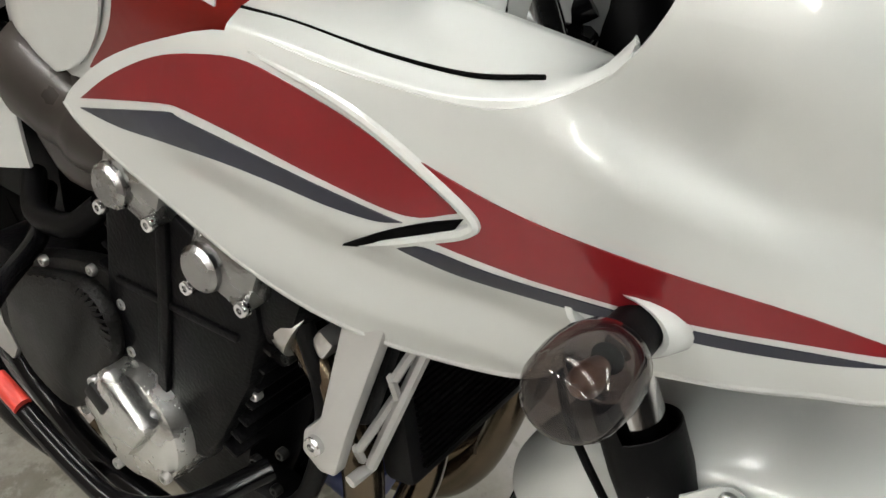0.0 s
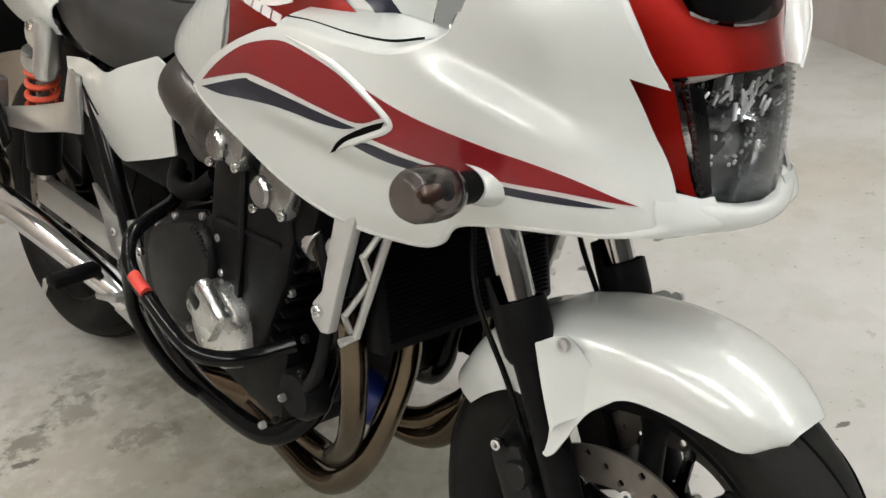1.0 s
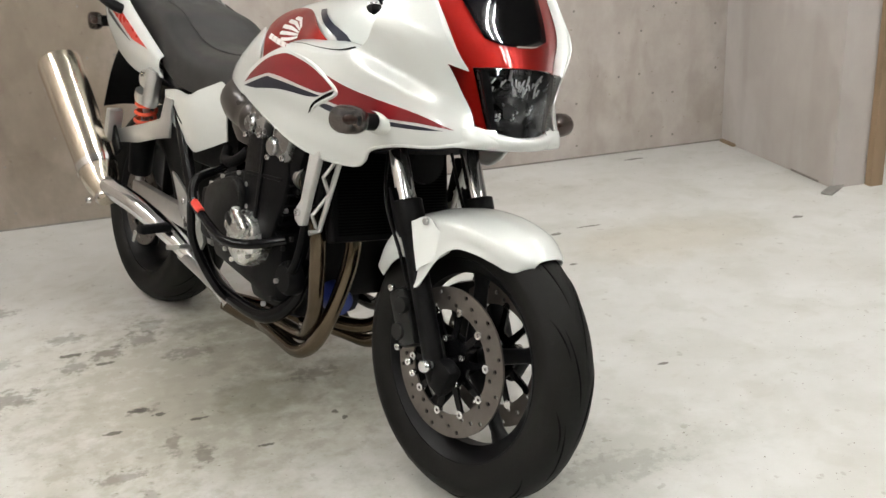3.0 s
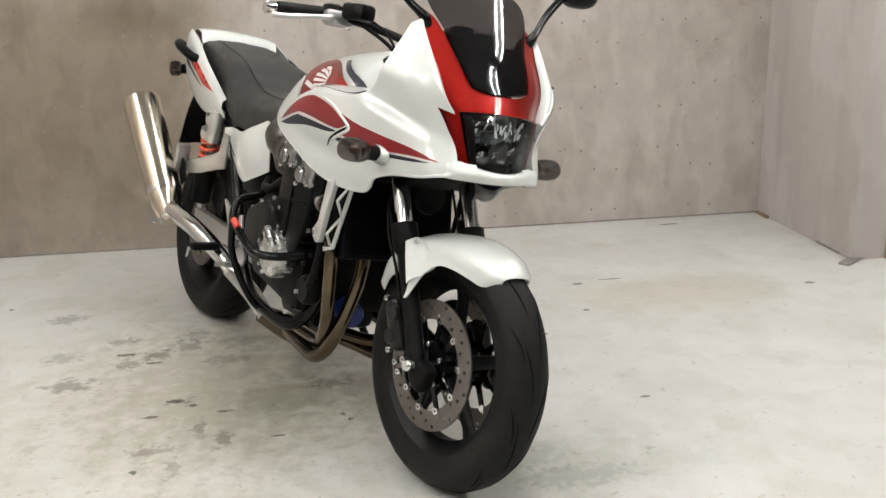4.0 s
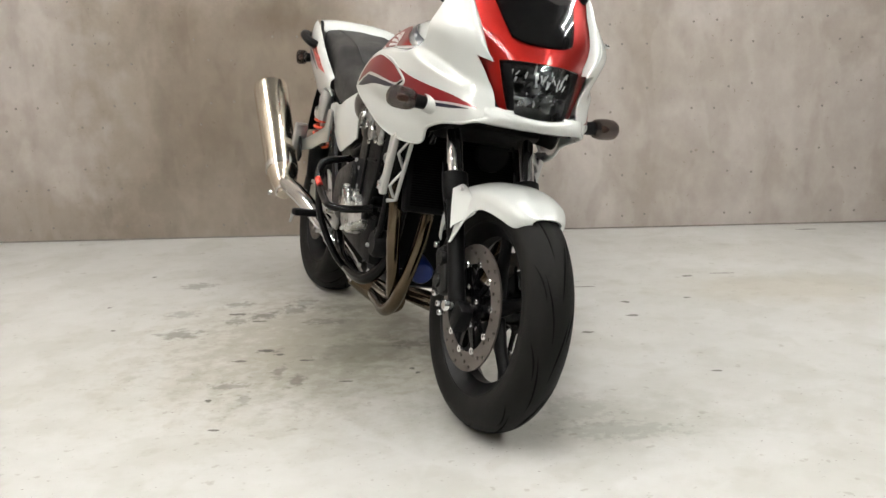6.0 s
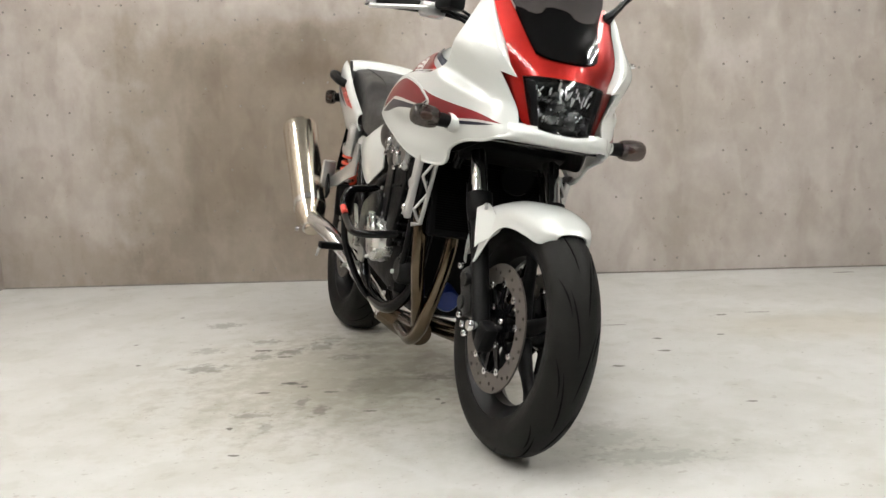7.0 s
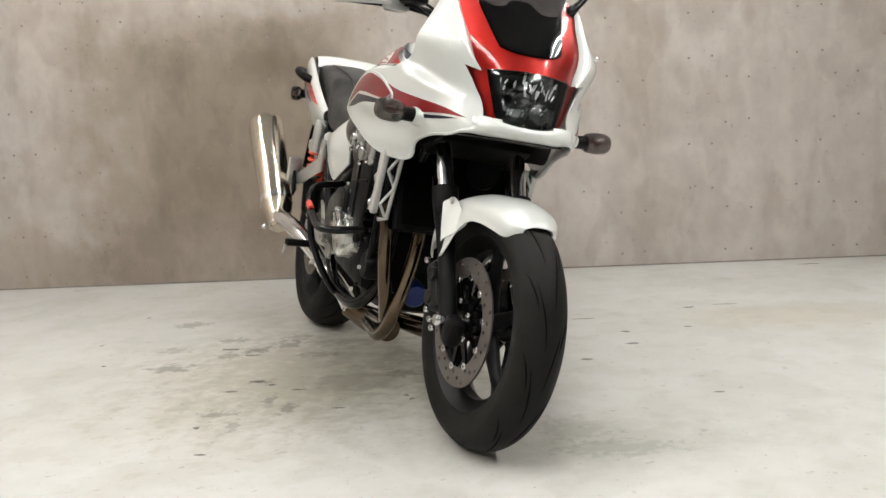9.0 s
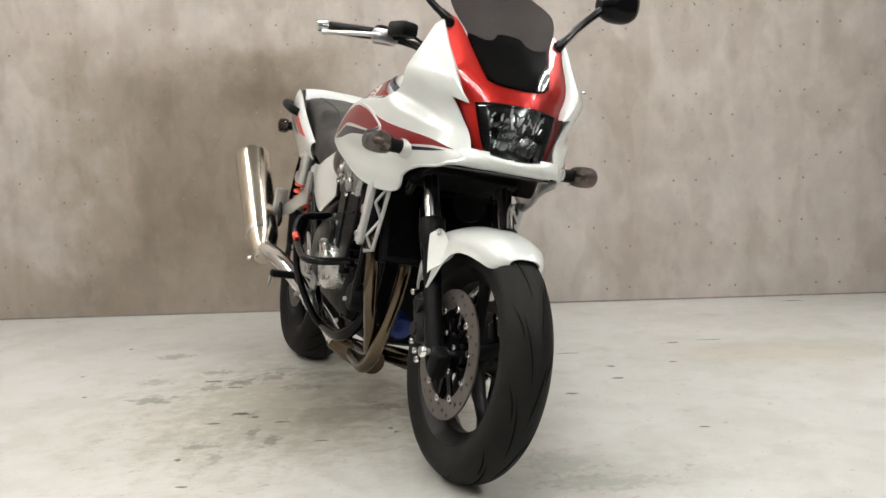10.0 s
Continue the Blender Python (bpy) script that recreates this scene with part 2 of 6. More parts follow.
def loft_mesh(rows, nu=6, nv=5, closed=False, thick=0.0, cap=False):
    """A smooth skin through rows of points; thick gives it a second face behind and rims."""
    rows = np.asarray(rows, float)
    fine = np.array([smooth_line(r, nv, closed) for r in rows])
    fine = np.array([smooth_line(fine[:, k], nu) for k in range(fine.shape[1])]).transpose(1, 0, 2)
    if not thick:
        return rings(list(fine), cap=cap, closed=closed)
    du, dv = np.gradient(fine, axis=0), np.gradient(fine, axis=1)
    nrm = np.cross(du, dv)
    nrm /= np.linalg.norm(nrm, axis=2)[..., None] + 1e-9
    back = fine - nrm * thick
    a, b, _ = fine.shape
    idx = np.arange(a * b).reshape(a, b)
    faces = []
    for i in range(a - 1):
        for j in range(b - 1):
            q = (idx[i, j], idx[i, j + 1], idx[i + 1, j + 1], idx[i + 1, j])
            faces += [q, tuple(k + a * b for k in q[::-1])]
    rim = list(idx[0, :]) + list(idx[1:, -1]) + list(idx[-1, :-1][::-1]) + list(idx[1:-1, 0][::-1])
    for p, q in zip(rim, rim[1:] + rim[:1]):
        faces.append((p, q, q + a * b, p + a * b))
    return np.vstack([fine.reshape(-1, 3), back.reshape(-1, 3)]), faces


def loft(name, rows, mat, parent, label="", m=None, **how):
    v, f = loft_mesh(rows, **how)
    return link_mesh(name, moved(v, m), f, mat, parent, label)


def cut_sheet(outline, step, holes=()):
    """A flat sheet inside the outline (u, v), cut into small cells."""
    bm = bmesh.new()
    loops = [outline, *holes]
    edges = []
    for loop in loops:
        vs = [bm.verts.new((u, v, 0)) for u, v in loop]
        edges += [bm.edges.new((p, q)) for p, q in zip(vs, vs[1:] + vs[:1])]
    bmesh.ops.triangle_fill(bm, use_beauty=True, use_dissolve=False, edges=edges)
    lo, hi = np.min(outline, axis=0), np.max(outline, axis=0)
    for axis in (0, 1):
        for at in np.arange(lo[axis] + step / 2, hi[axis], step):
            co, no = [0, 0, 0], [0, 0, 0]
            co[axis], no[axis] = at, 1
            bmesh.ops.bisect_plane(bm, geom=bm.verts[:] + bm.edges[:] + bm.faces[:], plane_co=co, plane_no=no, dist=1e-5)
    return bm


def skin(outline, field, step=0.02, thick=0.003, rounded=True, out=0.0, steps=4, holes=(), flip=1):
    """A curved panel: the outline, smoothed, filled, pressed onto field(u, v) and thickened inwards."""
    line = smooth_line(outline, steps, closed=True) if steps > 1 else np.asarray(outline, float)
    bm = cut_sheet([tuple(p) for p in line], step, [[tuple(p) for p in h] for h in holes])
    bm.verts.index_update()
    uv = np.array([w.co[:2] for w in bm.verts])
    face = [tuple(w.index for w in f.verts) for f in bm.faces]
    rim = [tuple(w.index for w in e.verts) for e in bm.edges if len(e.link_faces) == 1]
    bm.free()
    eps = 0.002
    base = field(uv[:, 0], uv[:, 1])
    du = field(uv[:, 0] + eps, uv[:, 1]) - base
    dv = field(uv[:, 0], uv[:, 1] + eps) - base
    nrm = np.cross(du, dv) * flip
    nrm /= np.linalg.norm(nrm, axis=1)[:, None] + 1e-12
    top, n = base + nrm * out, len(base)
    bot = top - nrm * thick
    faces = face + [tuple(i + n for i in f[::-1]) for f in face]
    faces += [(a, b, b + n, a + n) for a, b in rim]
    return np.vstack([top, bot]), faces


def mirrored(v):
    return np.asarray(v) * (1, -1, 1)


def extrude_mesh(outline, y0, y1, axis=1, bevel=0.0):
    """A flat plate from an outline: (x, z) across y, (y, z) across x or (x, y) across z."""
    bm = bmesh.new()
    put = {0: lambda u, v, h: (h, u, v), 1: lambda u, v, h: (u, h, v), 2: lambda u, v, h: (u, v, h)}[axis]
    vs = [bm.verts.new(put(u, v, y0)) for u, v in outline]
    face = bm.faces.new(vs)
    made = bmesh.ops.extrude_face_region(bm, geom=[face])
    far = [g for g in made["geom"] if isinstance(g, bmesh.types.BMVert)]
    shift = [0, 0, 0]
    shift[axis] = y1 - y0
    bmesh.ops.translate(bm, vec=shift, verts=far)
    if bevel:
        bmesh.ops.bevel(bm, geom=bm.edges[:], offset=bevel, segments=2, affect="EDGES", profile=0.5)
    bm.verts.index_update()
    v = np.array([w.co[:] for w in bm.verts])
    f = [tuple(w.index for w in face.verts) for face in bm.faces]
    bm.free()
    return v, f


def plate(name, outline, y0, y1, mat, parent, axis=1, bevel=0.0015, label="", m=None, steps=0):
    line = smooth_line(outline, steps, closed=True) if steps else outline
    v, f = extrude_mesh([tuple(p) for p in line], y0, y1, axis, bevel)
    return link_mesh(name, moved(v, m), f, mat, parent, label)


def bolt(name, at, axis, r, mat, parent, h=0.006, m=None):
    return lathe(name, [(r * 0.55, 0), (r, 0.0), (r, h * 0.8), (r * 0.85, h), (r * 0.45, h), (r * 0.4, h * 0.6)], at, mat, parent, axis, 12, m=m)

# ---- the room ----
BACK, RIGHT, LEFT, FRONT, TOP = 2.5245, 2.086, -2.46, -11.0, 2.75
FAR = 6.2


def concrete(name, stops, big=1.1, fine=9.0, rough=0.75, bump=0.12, smear=(1, 1, 1), extra=None):
    mat, nodes, links, node = principled(name, (0.4, 0.4, 0.4), rough)
    a = add_noise(nodes, links, big, 5.0, 0.6, smear)
    b = add_noise(nodes, links, fine, 6.0, 0.65, smear)
    mix = nodes.new("ShaderNodeMix")
    mix.inputs["Factor"].default_value = 0.35
    links.new(a.outputs["Fac"], mix.inputs["A"])
    links.new(b.outputs["Fac"], mix.inputs["B"])
    tone = ramp(nodes, links, mix.outputs["Result"], stops)
    colour = tone.outputs[0]
    if extra:
        colour = extra(nodes, links, colour)
    links.new(colour, node.inputs["Base Color"])
    grain = add_noise(nodes, links, 140.0, 4.0)
    relief = nodes.new("ShaderNodeBump")
    relief.inputs["Strength"].default_value, relief.inputs["Distance"].default_value = bump, 0.004
    links.new(grain.outputs["Fac"], relief.inputs["Height"])
    links.new(relief.outputs[0], node.inputs["Normal"])
    gloss = nodes.new("ShaderNodeMapRange")
    gloss.inputs["To Min"].default_value, gloss.inputs["To Max"].default_value = rough - 0.18, rough + 0.12
    links.new(a.outputs["Fac"], gloss.inputs["Value"])
    links.new(gloss.outputs[0], node.inputs["Roughness"])
    return mat


def blot(nodes, links, colour, centre, size, tone, soft=0.5, ragged=0.35, scale=2.5, strength=1.0, square=False, blend="MULTIPLY"):
    """Blends a ragged patch of its own tone into a colour: centre and half-sizes in metres."""
    where = nodes.new("ShaderNodeTexCoord")
    place = nodes.new("ShaderNodeMapping")
    place.vector_type = "TEXTURE"
    place.inputs["Location"].default_value = centre
    place.inputs["Scale"].default_value = size
    links.new(where.outputs["Object"], place.inputs[0])
    length = nodes.new("ShaderNodeVectorMath")
    length.operation = "LENGTH"
    links.new(place.outputs[0], length.inputs[0])
    reach = length.outputs["Value"]
    if square:
        split = nodes.new("ShaderNodeSeparateXYZ")
        links.new(place.outputs[0], split.inputs[0])
        sides = []
        for axis in (0, 2):
            size_of = nodes.new("ShaderNodeMath")
            size_of.operation = "ABSOLUTE"
            links.new(split.outputs[axis], size_of.inputs[0])
            sides.append(size_of)
        most = nodes.new("ShaderNodeMath")
        most.operation = "SMOOTH_MAX"
        most.inputs[2].default_value = 0.25
        links.new(sides[0].outputs[0], most.inputs[0])
        links.new(sides[1].outputs[0], most.inputs[1])
        reach = most.outputs[0]
    rag = add_noise(nodes, links, scale, 5.0, 0.65)
    add = nodes.new("ShaderNodeMath")
    add.operation = "MULTIPLY_ADD"
    add.inputs[1].default_value, add.inputs[2].default_value = ragged * 2, -ragged
    links.new(rag.outputs["Fac"], add.inputs[0])
    total = nodes.new("ShaderNodeMath")
    total.operation = "ADD"
    links.new(reach, total.inputs[0])
    links.new(add.outputs[0], total.inputs[1])
    fade = nodes.new("ShaderNodeMapRange")
    fade.interpolation_type = "SMOOTHSTEP"
    fade.inputs["From Min"].default_value, fade.inputs["From Max"].default_value = 1 - soft, 1 + soft * 0.3
    fade.inputs["To Min"].default_value, fade.inputs["To Max"].default_value = strength, 0.0
    links.new(total.outputs[0], fade.inputs["Value"])
    mix = nodes.new("ShaderNodeMix")
    mix.data_type, mix.blend_type = "RGBA", blend
    links.new(fade.outputs[0], mix.inputs[0])
    links.new(colour, mix.inputs[6])
    mix.inputs[7].default_value = (*tone, 1)
    return mix.outputs[2]


def speckle(nodes, links, colour, scale, low, high, tone, squash=(1, 1, 1)):
    """Scattered small dark scuffs."""
    tex = add_noise(nodes, links, scale, 3.0, 0.5, squash)
    fade = nodes.new("ShaderNodeMapRange")
    fade.interpolation_type = "SMOOTHSTEP"
    fade.inputs["From Min"].default_value, fade.inputs["From Max"].default_value = low, high
    links.new(tex.outputs["Fac"], fade.inputs["Value"])
    mix = nodes.new("ShaderNodeMix")
    mix.data_type, mix.blend_type = "RGBA", "MULTIPLY"
    links.new(fade.outputs[0], mix.inputs[0])
    links.new(colour, mix.inputs[6])
    mix.inputs[7].default_value = (*tone, 1)
    return mix.outputs[2]


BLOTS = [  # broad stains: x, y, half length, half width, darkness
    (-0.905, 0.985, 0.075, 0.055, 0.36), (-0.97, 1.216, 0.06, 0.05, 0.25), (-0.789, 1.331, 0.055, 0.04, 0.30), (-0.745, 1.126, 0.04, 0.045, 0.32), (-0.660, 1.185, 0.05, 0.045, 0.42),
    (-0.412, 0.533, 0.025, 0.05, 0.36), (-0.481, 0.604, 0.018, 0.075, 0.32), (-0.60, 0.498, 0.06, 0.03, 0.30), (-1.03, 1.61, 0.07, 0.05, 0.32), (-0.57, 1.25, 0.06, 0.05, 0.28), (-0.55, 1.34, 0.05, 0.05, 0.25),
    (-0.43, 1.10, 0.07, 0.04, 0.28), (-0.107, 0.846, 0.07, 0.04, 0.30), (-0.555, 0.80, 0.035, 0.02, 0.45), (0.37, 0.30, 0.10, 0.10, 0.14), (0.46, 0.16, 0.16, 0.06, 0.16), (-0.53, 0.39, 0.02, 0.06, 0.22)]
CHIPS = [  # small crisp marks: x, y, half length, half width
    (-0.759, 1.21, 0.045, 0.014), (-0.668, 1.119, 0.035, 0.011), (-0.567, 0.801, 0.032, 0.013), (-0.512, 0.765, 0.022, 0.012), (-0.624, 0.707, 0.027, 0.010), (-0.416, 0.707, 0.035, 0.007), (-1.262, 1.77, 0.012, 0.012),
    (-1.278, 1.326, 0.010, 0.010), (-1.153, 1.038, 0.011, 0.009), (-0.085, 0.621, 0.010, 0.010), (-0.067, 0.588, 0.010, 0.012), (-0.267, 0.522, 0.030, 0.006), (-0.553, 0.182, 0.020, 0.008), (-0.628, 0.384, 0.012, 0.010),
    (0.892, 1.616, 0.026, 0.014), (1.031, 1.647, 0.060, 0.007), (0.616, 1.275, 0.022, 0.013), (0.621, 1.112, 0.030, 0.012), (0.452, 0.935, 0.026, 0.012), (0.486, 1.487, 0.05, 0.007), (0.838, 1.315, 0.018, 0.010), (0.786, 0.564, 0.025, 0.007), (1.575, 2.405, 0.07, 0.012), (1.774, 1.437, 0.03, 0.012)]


def clouds(nodes, links, colour, scale, low, high, tone, detail=2.0, squash=(1, 1, 1), shift=(0, 0, 0)):
    """Flat-topped patches with fairly crisp rims, as cement skin dries."""
    tex = add_noise(nodes, links, scale, detail, 0.5, squash)
    tex.inputs["Distortion"].default_value = 0.35
    fade = nodes.new("ShaderNodeMapRange")
    fade.interpolation_type = "SMOOTHSTEP"
    fade.inputs["From Min"].default_value, fade.inputs["From Max"].default_value = low, high
    links.new(tex.outputs["Fac"], fade.inputs["Value"])
    mix = nodes.new("ShaderNodeMix")
    mix.data_type, mix.blend_type = "RGBA", "MULTIPLY"
    links.new(fade.outputs[0], mix.inputs[0])
    links.new(colour, mix.inputs[6])
    mix.inputs[7].default_value = (*tone, 1)
    return mix.outputs[2]


def floor_dirt_and_shade(nodes, links, colour):
    colour = clouds(nodes, links, colour, 1.5, 0.46, 0.62, (0.93, 0.925, 0.91), 4.0)
    colour = clouds(nodes, links, colour, 3.6, 0.50, 0.60, (0.93, 0.93, 0.915), 6.0)
    colour = clouds(nodes, links, colour, 9.0, 0.56, 0.66, (0.945, 0.94, 0.925), 6.0)
    colour = speckle(nodes, links, colour, 24.0, 0.66, 0.72, (0.80, 0.785, 0.76))
    colour = speckle(nodes, links, colour, 75.0, 0.69, 0.73, (0.45, 0.42, 0.38), (1, 1.5, 1))
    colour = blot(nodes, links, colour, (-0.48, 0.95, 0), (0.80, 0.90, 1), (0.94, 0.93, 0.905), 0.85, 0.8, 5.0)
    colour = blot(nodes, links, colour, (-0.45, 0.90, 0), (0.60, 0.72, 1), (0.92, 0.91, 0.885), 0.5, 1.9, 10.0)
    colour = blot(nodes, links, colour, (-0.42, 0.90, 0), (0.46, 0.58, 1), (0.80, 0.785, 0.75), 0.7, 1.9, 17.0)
    # stain under the motorcycle, darkened to paint in part of its shadow
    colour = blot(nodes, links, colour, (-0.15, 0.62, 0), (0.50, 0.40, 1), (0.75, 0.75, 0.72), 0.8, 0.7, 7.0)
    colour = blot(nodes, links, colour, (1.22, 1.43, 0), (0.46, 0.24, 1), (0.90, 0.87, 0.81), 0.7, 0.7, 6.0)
    # stain beside the front wheel, deepened with painted shade
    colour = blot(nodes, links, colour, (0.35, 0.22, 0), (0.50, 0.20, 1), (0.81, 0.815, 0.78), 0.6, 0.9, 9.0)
    # ragged patches below the engine: partly dirt, partly shadow put into the colour
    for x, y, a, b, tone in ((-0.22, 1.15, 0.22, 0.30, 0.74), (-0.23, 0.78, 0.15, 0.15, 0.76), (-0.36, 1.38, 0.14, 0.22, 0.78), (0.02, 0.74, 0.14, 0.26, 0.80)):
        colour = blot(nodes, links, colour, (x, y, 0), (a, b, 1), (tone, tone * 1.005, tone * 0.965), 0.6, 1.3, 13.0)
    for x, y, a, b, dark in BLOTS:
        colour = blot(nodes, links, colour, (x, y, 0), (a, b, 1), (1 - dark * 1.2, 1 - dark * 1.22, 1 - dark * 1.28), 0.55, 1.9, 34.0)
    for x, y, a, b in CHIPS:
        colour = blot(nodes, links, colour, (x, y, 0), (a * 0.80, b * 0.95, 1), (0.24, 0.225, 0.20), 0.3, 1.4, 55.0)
    return colour


def wall_dirt(nodes, links, colour):
    colour = clouds(nodes, links, colour, 2.6, 0.44, 0.56, (0.87, 0.855, 0.835), 2.5, (1.0, 1, 0.8))
    colour = clouds(nodes, links, colour, 5.5, 0.50, 0.60, (0.90, 0.89, 0.875), 3.0, (1.2, 1, 0.55))
    colour = clouds(nodes, links, colour, 6.0, 0.46, 0.62, (0.94, 0.93, 0.92), 2.0, (1.0, 1, 0.06))
    colour = blot(nodes, links, colour, (-1.12, BACK, 0.55), (0.76, 1, 0.74), (0.64, 0.60, 0.54), 0.40, 0.45, 3.0, 1.0, True)
    colour = blot(nodes, links, colour, (-1.00, BACK, 0.72), (0.48, 1, 0.54), (0.74, 0.71, 0.66), 0.45, 0.6, 3.4, 1.0, True)
    colour = blot(nodes, links, colour, (-0.70, BACK, 1.10), (0.36, 1, 0.16), (0.74, 0.71, 0.67), 0.5, 0.5, 4.0, 1.0, True)
    colour = blot(nodes, links, colour, (-2.0, BACK, 0.10), (0.55, 1, 0.30), (0.80, 0.77, 0.73), 0.7, 0.6, 3.0)
    colour = speckle(nodes, links, colour, 45.0, 0.70, 0.75, (0.72, 0.69, 0.66))
    return colour


def side_dirt(nodes, links, colour):
    colour = clouds(nodes, links, colour, 2.8, 0.46, 0.56, (0.89, 0.875, 0.855), 2.5, (1, 1.2, 0.6))
    return clouds(nodes, links, colour, 6.0, 0.48, 0.62, (0.95, 0.94, 0.93), 2.0, (1, 1, 0.08))


FLOOR_MAT = concrete("worn_grey_floor_paint", [(0.34, (0.47, 0.465, 0.44)), (0.5, (0.52, 0.515, 0.495)), (0.64, (0.56, 0.555, 0.54))], 1.6, 11.0, 0.5, 0.08, extra=floor_dirt_and_shade)
WALL_MAT = concrete("bare_cast_concrete", [(0.36, (0.36, 0.322, 0.292)), (0.5, (0.41, 0.370, 0.340)), (0.62, (0.46, 0.417, 0.387))], 2.6, 18.0, 0.75, 0.14, (1, 1, 0.75), extra=wall_dirt)
SIDE_MAT = concrete("pale_cast_concrete", [(0.32, (0.37, 0.34, 0.32)), (0.5, (0.41, 0.38, 0.36)), (0.68, (0.45, 0.42, 0.40))], 1.6, 10.0, 0.7, 0.1, (1, 1, 0.7), extra=side_dirt)
# tones for unseen walls and ceiling, set dark to cut fill light
UNSEEN_MAT = concrete("unseen_wall_concrete", [(0.3, (0.10, 0.097, 0.093)), (0.7, (0.16, 0.155, 0.15))], 1.5, 9.0, 0.8, 0.1)
CEIL_MAT = concrete("ceiling_concrete", [(0.3, (0.16, 0.155, 0.15)), (0.7, (0.24, 0.235, 0.23))], 1.5, 9.0, 0.8, 0.1)
HOLE_MAT = worn("tie_hole_dark", (0.20, 0.18, 0.165), 0.9, vary=0.2)
WOOD_MAT = worn("raw_plywood", (0.24, 0.165, 0.10), 0.6, vary=0.25, scale=10, squash=(1, 1, 0.15))


def slab(name, lo, hi, mat, label, category, kind="structure", cut=None):
    c = [(a + b) / 2 for a, b in zip(lo, hi)]
    s = [b - a for a, b in zip(lo, hi)]
    v, f = box_mesh(c, s, 0.0)
    ob = link_mesh(name, v, f, mat)
    return tagged(ob, label, category, kind=kind)


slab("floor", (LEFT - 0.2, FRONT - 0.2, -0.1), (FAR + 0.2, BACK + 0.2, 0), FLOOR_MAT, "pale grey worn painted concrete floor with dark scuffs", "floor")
wall_back = slab("wall_back", (LEFT - 0.2, BACK, 0.0), (RIGHT + 0.2, BACK + 0.2, TOP), WALL_MAT, "bare grey cast concrete wall with tie holes and stains", "wall")
wall_right = slab("wall_right", (RIGHT, 1.674, 0.0), (RIGHT + 0.2, BACK, TOP), SIDE_MAT, "short pale concrete return wall beside the back wall", "wall")
slab("wall_left", (LEFT - 0.2, FRONT, 0.0), (LEFT, BACK, TOP), WALL_MAT, "bare concrete side wall", "wall")
slab("wall_front", (LEFT - 0.2, FRONT - 0.2, 0.0), (FAR + 0.2, FRONT, TOP), UNSEEN_MAT, "unseen wall opposite the motorcycle, kept dark to cut fill light", "wall")
slab("wall_far_right", (FAR, FRONT, 0.0), (FAR + 0.2, BACK + 0.2, TOP), UNSEEN_MAT, "unseen wall past the opening, kept dark to cut fill light", "wall")
slab("wall_alcove", (RIGHT + 0.2, BACK - 0.4, 0.0), (FAR, BACK - 0.2, TOP), SIDE_MAT, "plain concrete wall behind the return wall", "wall")
slab("ceiling", (LEFT - 0.2, FRONT - 0.2, TOP), (FAR + 0.2, BACK + 0.2, TOP + 0.1), CEIL_MAT, "unseen concrete ceiling, kept dark to cut fill light", "ceiling")
slab("door_post", (RIGHT + 0.145, 1.634, 0.0), (RIGHT + 0.2, 1.67, TOP), WOOD_MAT, "raw wooden post at the end of the return wall", "post")

STEEL_STRIP = worn("dull_steel_strip", (0.30, 0.29, 0.27), 0.45, 0.7, vary=0.2, scale=20)
strip = link_mesh("floor_threshold", *box_mesh((2.20, 1.745, 0.006), (0.46, 0.045, 0.010), 0.003, (0, 0, 36)), STEEL_STRIP)
tagged(strip, "dull steel threshold strip on the floor at the wall's end", "threshold", kind="structure")
link_mesh("base_gap", *box_mesh((RIGHT - 0.001, 1.86, 0.005), (0.004, 0.19, 0.008), 0), HOLE_MAT, wall_right)
link_mesh("base_gap", *box_mesh(((LEFT + RIGHT) / 2, BACK - 0.001, 0.004), (RIGHT - LEFT - 0.02, 0.004, 0.006), 0), HOLE_MAT, wall_back)
chip = link_mesh("wood_strip", *box_mesh((RIGHT - 0.012, 2.45, 0.0062), (0.018, 0.115, 0.0124), 0.002), WOOD_MAT)
tagged(chip, "thin raw wooden strip lying along the wall's foot", "wood strip")

# board seams of the formwork, shallow dark grooves laid proud by a hair, and tie holes in pairs
for k in range(-1, 8):
    z = 0.30 + 0.304 * k
    if 0.05 < z < TOP:
        v, f = box_mesh(((LEFT + RIGHT) / 2, BACK - 0.0005, z), (RIGHT - LEFT - 0.02, 0.002, 0.0022), 0)
        link_mesh("board_seam", v, f, WALL_MAT, wall_back)
tie_ring = lathe_mesh([(0.0015, 0.0022), (0.0035, 0.002), (0.0052, 0.0005), (0.0052, -0.002)], (0, 0, 0), (0, -1, 0), 12)
tie_mesh = None
for col in range(-8, 4):
    for base, levels in ((1.066, (1.96, 1.76, 1.35, 1.15, 0.95, 0.555, 0.355)), (0.752, (2.06, 1.86, 1.66, 1.257, 0.854, 0.658, 0.26, 0.064))):
        for dx in (0, 0.109):
            for z in levels:
                x = base + 0.482 * col + dx
                if not LEFT + 0.05 < x < RIGHT - 0.05:
                    continue
                if tie_mesh is None:
                    hole = link_mesh("tie_hole", *tie_ring, HOLE_MAT, wall_back)
                    tie_mesh = hole.data
                else:
                    hole = new("tie_hole", tie_mesh)
                    hole.parent = wall_back
                hole.location = (x + random.uniform(-0.006, 0.006), BACK - 0.0015, z + random.uniform(-0.006, 0.006))

# ceiling lights: twin tubes in a white tray
glow, gn, gl, gp = principled("fluorescent_tube", (0.9, 0.9, 0.9), 0.4)
gp.inputs["Emission Color"].default_value = (1.0, 0.99, 0.955, 1)
gp.inputs["Emission Strength"].default_value = TUBE_GLOW
